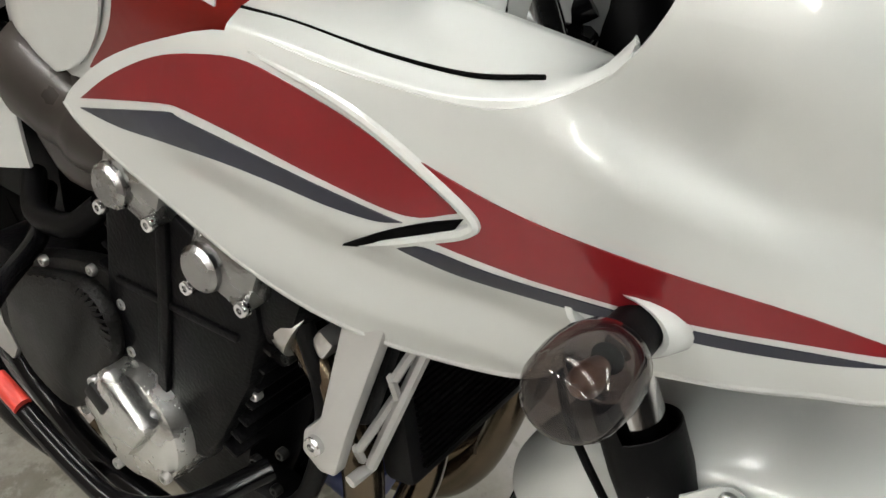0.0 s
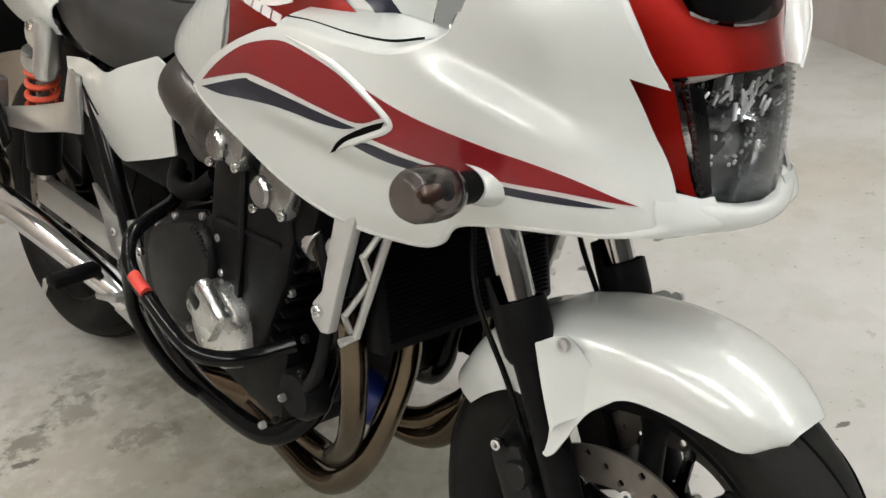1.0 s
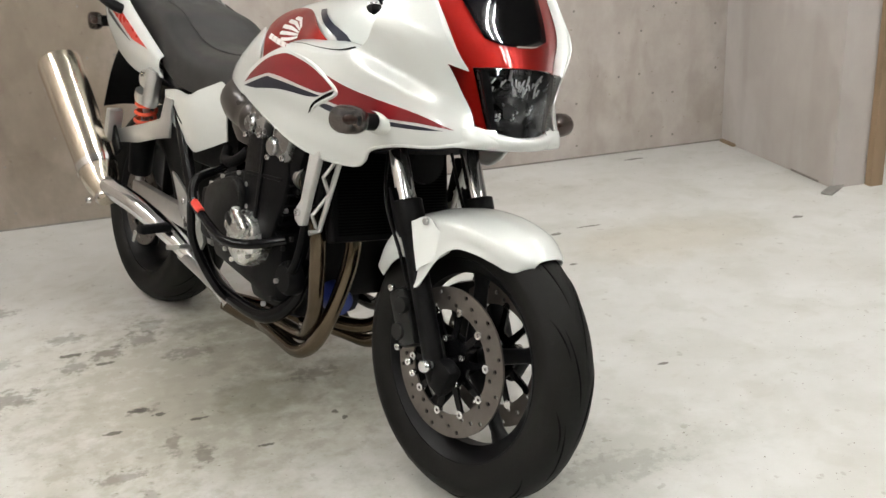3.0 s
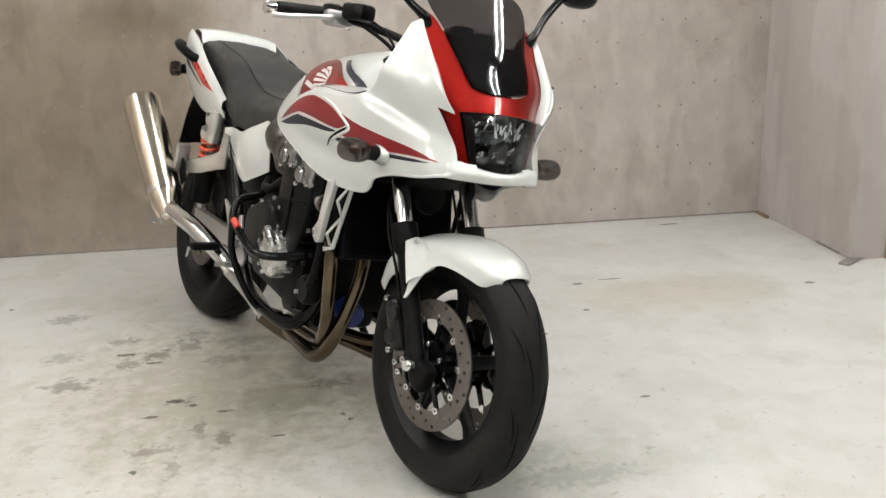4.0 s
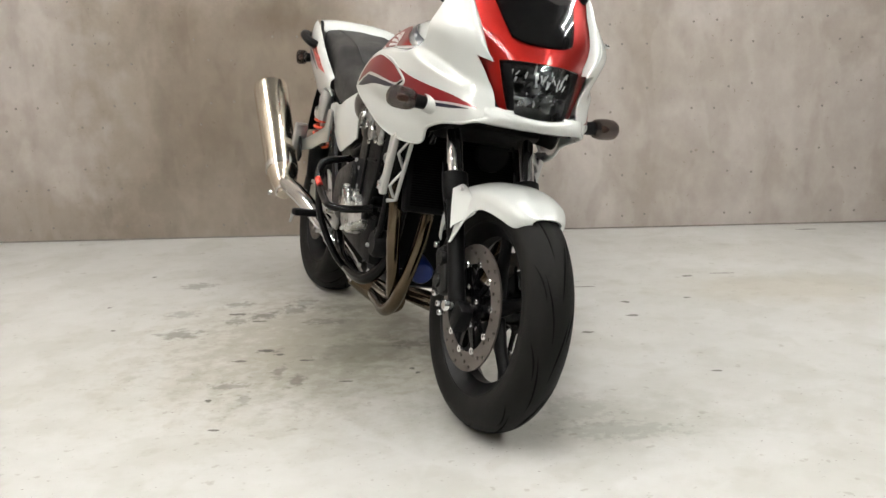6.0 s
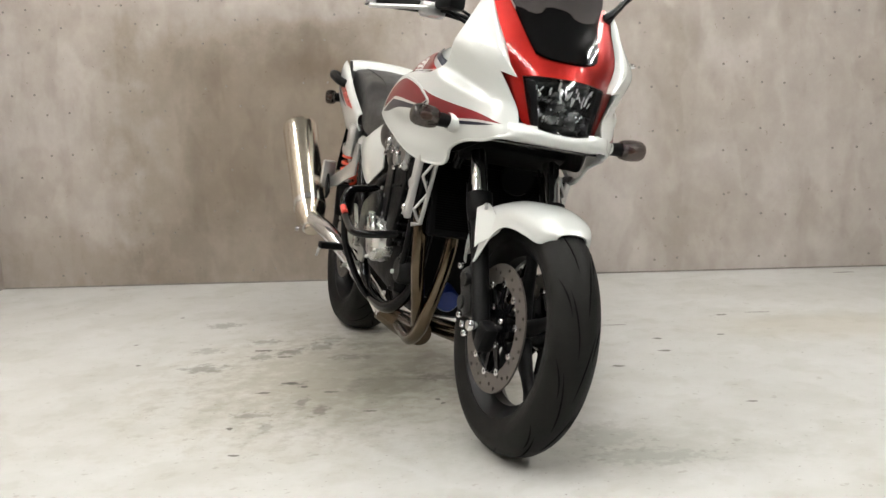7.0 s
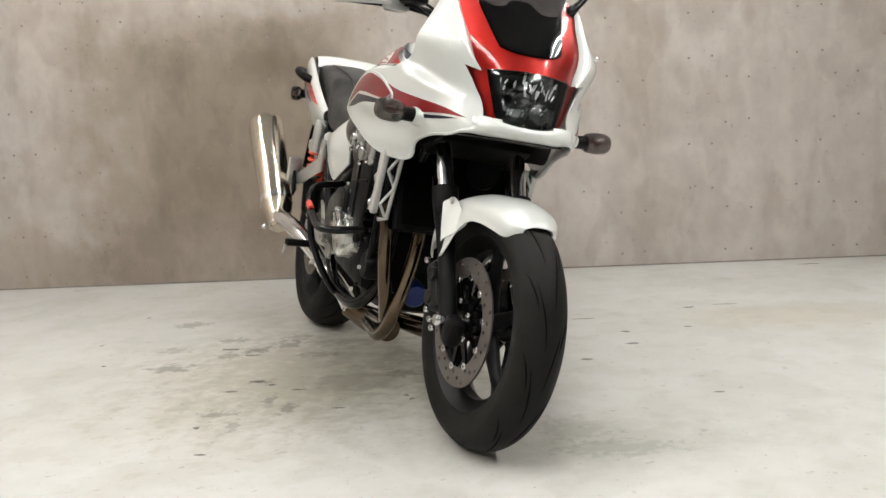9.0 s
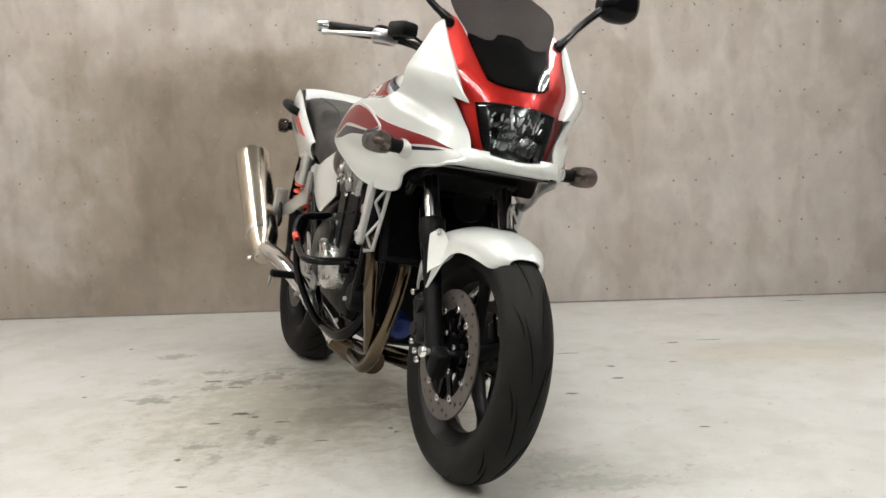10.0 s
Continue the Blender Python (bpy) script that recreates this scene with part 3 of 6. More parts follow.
TRAY_MAT = worn("white_lamp_tray", (0.75, 0.75, 0.73), 0.4, vary=0.04)


def ceiling_light(x, y, turn):
    m = pose(x, y, TOP - 0.06, 0, 0, turn)
    root = new("ceiling_light")
    root.matrix_world = m
    tagged(root, "white twin-tube fluorescent ceiling light, switched on", "ceiling light", "ceiling lights")
    box("tray", (0, 0, 0.035), (1.25, 0.28, 0.045), TRAY_MAT, root, 0.006)
    for s in (-1, 1):
        lathe("tube", [(0.013, -0.59), (0.016, -0.585), (0.016, 0.585), (0.013, 0.59)], (0, s * 0.095, -0.015), glow, root, (1, 0, 0), 12)
        for e in (-1, 1):
            box("lamp_holder", (e * 0.6, s * 0.095, -0.008), (0.02, 0.03, 0.045), TRAY_MAT, root, 0.003)
    return root


for x in (-1.9, 0.3, 2.5):
    for y in (1.1, -0.45, -2.0):
        ceiling_light(x, y, 90)

# ---- the motorcycle: x ahead from the front axle, y to its left, z up; it leans on its side stand ----
bike = new("motorcycle")
bike.matrix_world = pose(0.110, 0.192, 0.0012, -12.0, 0, -66.2)
tagged(bike, "white, red and navy half-faired sport-touring motorcycle leaning on its side stand", "motorcycle")

AXLE_Z, REAR_X, REAR_Z = 0.301, -1.51, 0.309
RAKE = radians(25.5)
STEER = 2.9
steer_axis = Vector((-math.sin(RAKE), 0, math.cos(RAKE)))
pivot = Vector((-0.043, 0, AXLE_Z))
S = Matrix.Translation(pivot) @ Matrix.Rotation(radians(STEER), 4, steer_axis) @ Matrix.Translation(-pivot)


def tyre_profile(r_out, half, rim_r, crown):
    """Cross-section of a tyre as (radius, offset) pairs, bead to bead."""
    pts = []
    for a in np.linspace(-1, 1, 25):
        ang = a * radians(82)
        pts.append((r_out - crown * (1 - math.cos(ang)) * 1.0, half * math.sin(ang) / math.sin(radians(82))))
    low = [(rim_r + 0.016, -half * 0.93), (rim_r, -half * 0.80), (rim_r - 0.004, -half * 0.66)]
    line = low[::-1] + pts + [(r, -h) for r, h in low]
    return line + line[:1]


def wheel(name, centre, r_out, half, rim_r, rim_half, hub_r, m, hand):
    c = Vector(centre)
    # rim barrel
    prof = [(rim_r + 0.006, -rim_half), (rim_r + 0.006, -rim_half + 0.005), (rim_r - 0.012, -rim_half + 0.014), (rim_r - 0.026, -rim_half * 0.3),
            (rim_r - 0.026, rim_half * 0.3), (rim_r - 0.012, rim_half - 0.014), (rim_r + 0.006, rim_half - 0.005), (rim_r + 0.006, rim_half),
            (rim_r - 0.004, rim_half), (rim_r - 0.02, rim_half - 0.014), (rim_r - 0.036, rim_half * 0.3), (rim_r - 0.036, -rim_half * 0.3),
            (rim_r - 0.02, -rim_half + 0.014), (rim_r - 0.004, -rim_half), (rim_r + 0.006, -rim_half)]
    rim = lathe(name, prof, c, RIM_BLACK, bike, seg=72, m=m, label="black cast-alloy wheel")
    tyre = lathe("tyre", tyre_profile(r_out, half, rim_r, 0.052 if half < 0.07 else 0.066), c, RUBBER, rim, seg=96, m=m, label="black road tyre with curved grooves")
    lathe("hub", [(0.012, -0.062), (hub_r, -0.062), (hub_r, -0.05), (hub_r * 0.8, -0.03), (hub_r * 0.8, 0.03), (hub_r, 0.05), (hub_r, 0.062), (0.012, 0.062)], c, GLOSS_BLACK, rim, seg=32, m=m)
    for k in range(5):
        a = radians(k * 72 + 20)
        d, t = Vector((math.cos(a), 0, math.sin(a))), Vector((-math.sin(a), 0, math.cos(a)))
        for side in (0,):
            loops = []
            for s, w, h, off in ((hub_r * 0.7, 0.022, 0.022, 0), (0.10, 0.0165, 0.017, 0), (rim_r - 0.06, 0.0155, 0.014, 0), (rim_r - 0.028, 0.025, 0.018, 0)):
                p = c + d * s + t * (side * off)
                loops.append([p + t * (w * math.cos(q)) + Vector((0, h * math.sin(q), 0)) for q in np.arange(10) * 2 * math.pi / 10])
            v, f = rings([np.array([tuple(q) for q in loop]) for loop in loops])
            link_mesh("spoke", moved(v, m), f, RIM_BLACK, rim)
    return rim, tyre


def groove(centre, r_out, half, crown, tyre, m, start, sweep, y_from, y_to):
    """One shallow curved tread groove, a dark strip sunk along the crown."""
    path = []
    for s in np.linspace(0, 1, 12):
        off = y_from + (y_to - y_from) * s**1.5
        ang = math.asin(max(-1, min(1, off / half * math.sin(radians(82)))))
        r = r_out - crown * (1 - math.cos(ang)) - 0.0005
        a = start + sweep * s
        path.append((centre[0] + r * math.cos(a), centre[1] + off, centre[2] + r * math.sin(a)))
    w = [0.0005, 0.0016, 0.0021, 0.0021, 0.0015, 0.0005]
    v, f = tube_mesh(path, w, 6, 1)
    link_mesh("groove", moved(v, m), f, GROOVE_MAT, tyre)


GROOVE_MAT = worn("groove_dark", (0.002, 0.002, 0.002), 0.9, vary=0.1, spec=0.04)
F_C, F_R, F_HALF = (0, 0, AXLE_Z), 0.300, 0.061
front_wheel, front_tyre = wheel("front_wheel", F_C, F_R, F_HALF, 0.216, 0.048, 0.042, S, 1)
for k in range(10):
    a = k * 2 * math.pi / 10
    for hand in (-1, 1):
        groove(F_C, F_R, F_HALF, 0.052, front_tyre, S, a + (0.31 if hand > 0 else 0), 0.52, hand * 0.008, hand * 0.032)
        groove(F_C, F_R, F_HALF, 0.052, front_tyre, S, a + (0.62 if hand > 0 else 0.31), 0.30, hand * 0.030, hand * 0.050)
R_C, R_R, R_HALF = (REAR_X, 0, REAR_Z), 0.315, 0.09
rear_wheel, rear_tyre = wheel("rear_wheel", R_C, R_R, R_HALF, 0.216, 0.07, 0.05, Matrix(), 1)
for k in range(18):
    a = k * 2 * math.pi / 18
    for hand in (-1, 1):
        groove(R_C, R_R, R_HALF, 0.066, rear_tyre, None, a + (0.17 if hand > 0 else 0), -0.5, hand * 0.01, hand * 0.07)


def brake_disc(centre, r1, r0, y, rim, m, holes=12):
    """A drilled floating disc with its carrier and bobbins."""
    bm = bmesh.new()
    ring = []
    seg = 96
    c = Vector(centre) + Vector((0, y, 0))
    outer = [(r1 * math.cos(i * 2 * math.pi / seg), r1 * math.sin(i * 2 * math.pi / seg)) for i in range(seg)]
    inner = [(r0 * math.cos(i * 2 * math.pi / 60), r0 * math.sin(i * 2 * math.pi / 60)) for i in range(60)]
    punched = [inner]
    for k in range(holes * 3):
        row = k % 3
        rr = r0 + (r1 - r0) * (0.25, 0.52, 0.78)[row]
        a = k * 2 * math.pi / (holes * 3)
        punched.append([(rr * math.cos(a) + 0.0049 * math.cos(q), rr * math.sin(a) + 0.0049 * math.sin(q)) for q in np.arange(8) * math.pi / 4])
    edges = []
    for loop in [outer, *punched]:
        vs = [bm.verts.new((u, -0.0022, v)) for u, v in loop]
        edges += [bm.edges.new((p, q)) for p, q in zip(vs, vs[1:] + vs[:1])]
    bmesh.ops.triangle_fill(bm, use_beauty=True, use_dissolve=False, edges=edges)
    made = bmesh.ops.extrude_face_region(bm, geom=bm.faces[:])
    bmesh.ops.translate(bm, vec=(0, 0.0045, 0), verts=[g for g in made["geom"] if isinstance(g, bmesh.types.BMVert)])
    bmesh.ops.transform(bm, matrix=(m if m is not None else Matrix()) @ Matrix.Translation(c), verts=bm.verts)
    disc = part("brake_disc", bm, DISC, rim, "drilled steel brake disc", 30)
    hand = -1 if y < 0 else 1
    star = []
    for k in range(10):
        a0 = k * 2 * math.pi / 10 + 0.2
        for da, rr in ((-0.17, 0.056), (-0.115, 0.066), (-0.062, r0 - 0.004), (0.062, r0 - 0.004), (0.115, 0.066), (0.17, 0.056)):
            star.append((c[0] + rr * math.cos(a0 + da), c[2] + rr * math.sin(a0 + da)))
    v, f = extrude_mesh(star, c[1] - 0.003, c[1] + 0.003, 1)
    link_mesh("disc_carrier", moved(v, m), f, GLOSS_BLACK, rim)
    for k in range(10):
        a = k * 2 * math.pi / 10 + 0.2
        at = c + Vector(((r0 + 0.001) * math.cos(a), hand * 0.001, (r0 + 0.001) * math.sin(a)))
        lathe("bobbin", [(0.0035, 0.001), (0.0035, 0.005), (0.0085, 0.005), (0.0095, 0.003), (0.0095, -0.004)], at, CHROME, disc, (0, hand, 0), 16, m=m)
    for k in range(5):
        a = k * 2 * math.pi / 5 + 0.5
        bolt("bolt", c + Vector((0.05 * math.cos(a), hand * 0.008, 0.05 * math.sin(a))), (0, hand, 0), 0.007, CHROME, rim, 0.007, m)
    return disc


for y in (-0.068, 0.068):
    brake_disc(F_C, 0.155, 0.108, y, front_wheel, S)
brake_disc(R_C, 0.128, 0.085, -0.085, rear_wheel, None, 10)

# fork
LEG_Y = 0.103
up = Vector((-math.sin(RAKE), 0, math.cos(RAKE)))
leg_off = Vector((-0.004, 0, -0.008))


def along(s, y, ahead=0.0):
    p = Vector((0, y, AXLE_Z)) + leg_off + up * s + Vector((math.cos(RAKE), 0, math.sin(RAKE))) * ahead
    return p


for y in (-LEG_Y, LEG_Y):
    leg = tube("fork_leg", [along(-0.03, y), along(0.0, y), along(0.1, y), along(0.24, y), along(0.29, y)], [0.020, 0.0225, 0.0215, 0.022, 0.025], BLACK, bike, "black lower fork leg", 24, 3, S)
    box("axle_clamp", along(-0.022, y, 0.022), (0.07, 0.04, 0.05), BLACK, leg, 0.012, (0, 25.5 - 90, 0), m=S)
    tube("stanchion", [along(0.28, y), along(0.5, y), along(0.77, y)], 0.0215, CHROME, bike, "bright chromed fork tube", 24, 2, S)
    # slip-on guard, taller at the front
    loops = []
    for s, r in ((0.275, 0.027), (0.285, 0.031), (0.31, 0.033), (0.345, 0.033), (0.378, 0.032)):
        a = np.arange(28) * 2 * np.pi / 28
        fwd, sid = np.array((math.cos(RAKE), 0, math.sin(RAKE))), np.array((0, 1.0, 0))
        lift = 0.032 * (np.cos(a) > -0.1) if s > 0.36 else 0 * a
        ctr = np.array(along(s, y))
        loops.append(ctr + r * (np.cos(a)[:, None] * fwd + np.sin(a)[:, None] * sid) - lift[:, None] * np.array(up))
    v, f = rings(loops, cap=False)
    link_mesh("fork_guard", moved(v, S), f, BLACK, leg, "black plastic fork guard")
    hand = -1 if y < 0 else 1
    lathe("axle_nut", [(0.005, 0.012), (0.011, 0.012), (0.014, 0.008), (0.014, -0.002)], (0.0, y + hand * 0.028, AXLE_Z), CHROME, leg, (0, hand, 0), 16, m=S)
    for dx, dz in ((-0.034, -0.006), (-0.052, 0.012)):
        bolt("pinch_bolt", (dx, y + hand * 0.024, AXLE_Z + dz - 0.02), (0, hand, 0), 0.008, CHROME, leg, 0.01, S)
    # brake caliper behind the leg
    cal_c = Vector((-0.112, y * 0.80, AXLE_Z + 0.065))
    cal = box("brake_caliper", cal_c, (0.055, 0.072, 0.125), COVER_GREY, bike, 0.014, (0, -28, 0), "dark grey four-piston brake caliper", S)
    for dz in (-0.028, 0.028):
        lathe("piston_cap", [(0.006, 0.004), (0.017, 0.004), (0.019, 0.0), (0.019, -0.01)], cal_c + Vector((0, hand * 0.037, dz)), COVER_GREY, cal, (0, hand, 0), 20, m=S)
    for dz in (-0.058, 0.058):
        bolt("caliper_bolt", cal_c + Vector((0.012 if dz < 0 else -0.03, hand * 0.036, dz)), (0, hand, 0), 0.008, CHROME, cal, 0.01, S)
    tube("brake_hose", [tuple(cal_c + Vector((0.0, hand * 0.02, 0.06))), (-0.15, y * 1.05, 0.50), (-0.215, y * 1.05, 0.60), (-0.25, y * 0.8, 0.72), (-0.28, y * 0.4, 0.80)], 0.0038, BLACK, cal, "", 8, 6, S)
tube("axle", [(0, -0.135, AXLE_Z), (0, 0.135, AXLE_Z)], 0.009, ALLOY, front_wheel, "", 16, 1, S)
for s, name in ((0.47, "lower_triple_clamp"), (0.74, "upper_triple_clamp")):
    c = (along(s, -LEG_Y) + along(s, LEG_Y)) / 2 + Vector((-0.02, 0, 0))
    box(name, c, (0.10, 0.27, 0.032), BLACK, bike, 0.012, (0, -25.5, 0), m=S)

# front fender: a saddle over the tyre, long in front, with side flaps at the fork
FEND = ((56, 0.036, 0.304, 0.006), (60, 0.062, 0.308, 0.016), (68, 0.078, 0.311, 0.026), (79, 0.087, 0.309, 0.030), (90, 0.093, 0.307, 0.036), (99, 0.097, 0.307, 0.062),
        (107, 0.099, 0.308, 0.098), (113, 0.100, 0.309, 0.116), (118, 0.099, 0.312, 0.114), (121, 0.097, 0.312, 0.064), (128, 0.092, 0.318, 0.048), (139, 0.088, 0.316, 0.036), (152, 0.072, 0.314, 0.020))
rows = []
for deg_, half, r, drop in FEND:
    a = radians(deg_)
    row = []
    for s, down in ((1, 1.0), (1, 0.55), (0.985, 0.16), (0.90, 0), (0.70, 0), (0.38, 0), (0, 0)):
        rr = r + 0.003 - drop * down - (0.030 if half > 0.05 else 0.010) * s**3 * (1 if down == 0 else 1.2)
        row.append((rr * math.cos(a), -(half * s + 0.028 * max(0.0, drop * down - 0.02) / 0.12), AXLE_Z + rr * math.sin(a)))
    rows.append(row + [(x, -y, z) for x, y, z in row[-2::-1]])
fender = loft("front_fender", rows, WHITE, bike, "pearl white front fender", S, nu=6, nv=4, thick=0.003)
for hand in (-1, 1):
    bolt("fender_bolt", (-0.068, hand * 0.108, 0.584), (0, hand, 0), 0.008, ALLOY, fender, 0.006)
# outer flap of the fender, which flares out over the fork leg
def fender_side(deg_, down, out=0.0):
    half, r, drop = (float(np.interp(deg_, [k[0] for k in FEND], [k[n] for k in FEND])) for n in (1, 2, 3))
    rr = r + 0.003 - drop * down - 0.036
    a = radians(deg_)
    return (rr * math.cos(a), -(half + out + 0.028 * max(0.0, drop * down - 0.02) / 0.12), AXLE_Z + rr * math.sin(a))


flap = [moved(np.array([fender_side(d, w, out) for w in (0.14, 0.55, 0.98)]), S) for d, out in ((93, -0.0015), (99, 0.0012))]
flap += [np.array(row) + (0.030, 0.014, 0.020) for row in ([(-0.100, -0.117, 0.572), (-0.092, -0.127, 0.525), (-0.083, -0.136, 0.474)], [(-0.131, -0.134, 0.556), (-0.110, -0.139, 0.510), (-0.087, -0.143, 0.464)])]
v, f = loft_mesh([[tuple(p) for p in row] for row in flap], 4, 4, thick=0.003)
link_mesh("fender_flap", v, f, WHITE, fender)
link_mesh("fender_flap", moved(moved(v, S.inverted()) * np.array((1, -1, 1)), S), f, WHITE, fender)

# the last value shifts the fairing's top to fit the camera's view
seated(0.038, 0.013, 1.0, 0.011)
# ---- fairing: half-widths of the cowl by station (x) and level (z) ----
COWL_X = [-0.65, -0.5, -0.4, -0.3, -0.2, -0.15, -0.1, -0.06, -0.02, 0.02]
COWL_Z = [0.62, 0.70, 0.76, 0.80, 0.83, 0.86, 0.90, 0.94, 0.98, 1.08]
COWL_W = [
    [0.235, 0.25, 0.262, 0.262, 0.256, 0.248, 0.235, 0.215, 0.197, 0.18],
    [0.225, 0.25, 0.266, 0.272, 0.271, 0.266, 0.25, 0.228, 0.205, 0.18],
    [0.215, 0.245, 0.262, 0.268, 0.269, 0.266, 0.25, 0.235, 0.214, 0.175],
    [0.18, 0.225, 0.25, 0.256, 0.256, 0.254, 0.25, 0.243, 0.228, 0.182],
    [0.14, 0.195, 0.222, 0.232, 0.237, 0.241, 0.244, 0.245, 0.232, 0.188],
    [0.12, 0.18, 0.208, 0.215, 0.219, 0.225, 0.230, 0.232, 0.222, 0.177],
    [0.11, 0.165, 0.19, 0.193, 0.197, 0.204, 0.212, 0.218, 0.207, 0.164],
    [0.09, 0.14, 0.172, 0.169, 0.169, 0.175, 0.186, 0.190, 0.176, 0.140],
    [0.09, 0.13, 0.146, 0.130, 0.130, 0.134, 0.146, 0.148, 0.136, 0.110],
    [0.04, 0.085, 0.095, 0.072, 0.07, 0.072, 0.08, 0.078, 0.07, 0.05],
]


def ease(a, b, v):
    s = np.clip((v - a) / (b - a), 0, 1)
    return s * s * (3 - 2 * s)


def cowl_half(x, z, sunk=1.0):
    x, z = np.clip(x, -0.65, 0.02), np.clip(z, 0.62, 1.08)
    by_x = spline(COWL_X, COWL_W, x)
    out = np.empty(len(x))
    for i in range(len(x)):
        out[i] = spline(COWL_Z, by_x[i], z[i : i + 1])[0]
    # a hollow above the slanting crease that runs from the lid down to the chin
    above = z - (0.828 - 0.36 * (x + 0.09))
    hollow = ease(-0.012, 0.024, above) * (1 - ease(0.008, 0.105, above))
    deep = 0.024 * ease(-0.27, -0.15, x) * (1 - 0.74 * ease(-0.12, -0.045, x))
    # a shallow trough under the stripes, above the swollen lower rim
    mid = 0.752 - 0.10 * (x + 0.45)
    trough = ease(mid - 0.058, mid - 0.006, z) * (1 - ease(mid - 0.006, mid + 0.036, z))
    trough *= 0.012 * ease(-0.58, -0.43, x) * (1 - ease(-0.27, -0.15, x))
    return out - sunk * deep * hollow - trough


def cowl(x, z):
    """The cowl's skin on the right-hand side."""
    return np.stack([x, -cowl_half(x, z), z], -1)


NOSE_Z = [0.70, 0.745, 0.77, 0.83, 0.885, 0.94, 1.0, 1.065, 1.14, 1.21]
NOSE_X = [0.015, 0.046, 0.040, 0.034, 0.018, -0.014, -0.050, -0.095, -0.148, -0.199]
NOSE_K = [5.0, 4.6, 4.0, 3.4, 2.3, 1.35, 1.0, 0.9, 1.0, 1.2]


def nose(y, z):
    """The rounded front of the fairing: how far ahead it stands at (y, z)."""
    x = spline(NOSE_Z, NOSE_X, z) - spline(NOSE_Z, NOSE_K, z) * y**2
    return np.stack([x, y, z], -1)


RED_K = [5.0, 4.8, 4.5, 4.1, 3.2, 1.75, 1.2, 1.0, 1.0, 1.2]


def red_nose(y, z):
    """The red panel, which falls back behind the white cowl's edge."""
    x = spline(NOSE_Z, NOSE_X, z) - spline(NOSE_Z, RED_K, z) * y**2
    return np.stack([x, y, z], -1)


def sym(half_line):
    """A closed outline from its right half, listed from the centre line round to the centre line."""
    return list(half_line) + [(-u, v) for u, v in half_line[::-1] if u != 0]


def curve(pts, corners=(), steps=4):
    """A closed line, smooth but for the corners named by their place in the list."""
    n, out = len(pts), []
    cuts = sorted(corners) or [0]
    for a, b in zip(cuts, cuts[1:] + [cuts[0] + n]):
        run = [pts[i % n] for i in range(a, b + 1)]
        line = smooth_line(run, steps) if len(run) > 2 else np.asarray(run, float)
        out += [tuple(p) for p in line[:-1]]
    return out


SIDE = [(0.013, 0.746), (0.005, 0.775), (-0.018, 0.828), (-0.034, 0.887), (-0.010, 0.877), (-0.031, 0.93), (-0.073, 1.005), (-0.124, 1.074), (-0.149, 1.062),
        (-0.158, 0.99), (-0.176, 0.935), (-0.205, 0.90), (-0.255, 0.876), (-0.34, 0.872), (-0.434, 0.876), (-0.50, 0.855), (-0.56, 0.825), (-0.605, 0.791), (-0.622, 0.773),
        (-0.60, 0.757), (-0.515, 0.716), (-0.432, 0.682), (-0.37, 0.663), (-0.32, 0.655), (-0.262, 0.657), (-0.232, 0.672), (-0.205, 0.70), (-0.13, 0.72), (-0.06, 0.728)]
BAND = [(-0.595, 0.785), (-0.554, 0.815), (-0.505, 0.842), (-0.461, 0.856), (-0.419, 0.862), (-0.366, 0.853), (-0.325, 0.84), (-0.282, 0.818), (-0.268, 0.808), (-0.301, 0.796), (-0.358, 0.802), (-0.422, 0.811), (-0.474, 0.815), (-0.499, 0.812), (-0.555, 0.797)]
BAND_NAVY = [(-0.599, 0.776), (-0.499, 0.806), (-0.479, 0.807), (-0.423, 0.803), (-0.358, 0.796), (-0.303, 0.790), (-0.323, 0.785), (-0.359, 0.784), (-0.398, 0.786), (-0.447, 0.786), (-0.504, 0.781), (-0.55, 0.776)]
SPEAR = [(-0.300, 0.836), (-0.229, 0.817), (-0.16, 0.803), (-0.077, 0.787), (-0.016, 0.766), (-0.074, 0.770), (-0.141, 0.769), (-0.212, 0.772), (-0.25, 0.777), (-0.286, 0.783), (-0.264, 0.799), (-0.261, 0.809), (-0.275, 0.821)]
SPEAR_NAVY = [(-0.308, 0.769), (-0.289, 0.776), (-0.25, 0.770), (-0.212, 0.7665), (-0.141, 0.764), (-0.073, 0.7645), (-0.03, 0.762), (-0.073, 0.7575), (-0.141, 0.755), (-0.189, 0.756), (-0.227, 0.757), (-0.27, 0.760)]
SLIT = [(-0.358, 0.748), (-0.323, 0.775), (-0.29, 0.794), (-0.264, 0.805), (-0.275, 0.790), (-0.306, 0.772)]
PIPE_LINE = [(-0.42, 0.868), (-0.366, 0.859), (-0.325, 0.846), (-0.282, 0.824), (-0.2585, 0.807), (-0.262, 0.797), (-0.285, 0.785), (-0.32, 0.768), (-0.355, 0.748)]


FLIP = Matrix.Diagonal((1, -1, 1, 1))


def flipped(v):
    return moved(v, FLIP)


def both_sides(name, mesh, mat, parent, label=""):
    v, f = mesh
    a = link_mesh(name, v, f, mat, parent, label)
    b = link_mesh(name, mirrored(v), f, mat, parent, label)
    return a, b


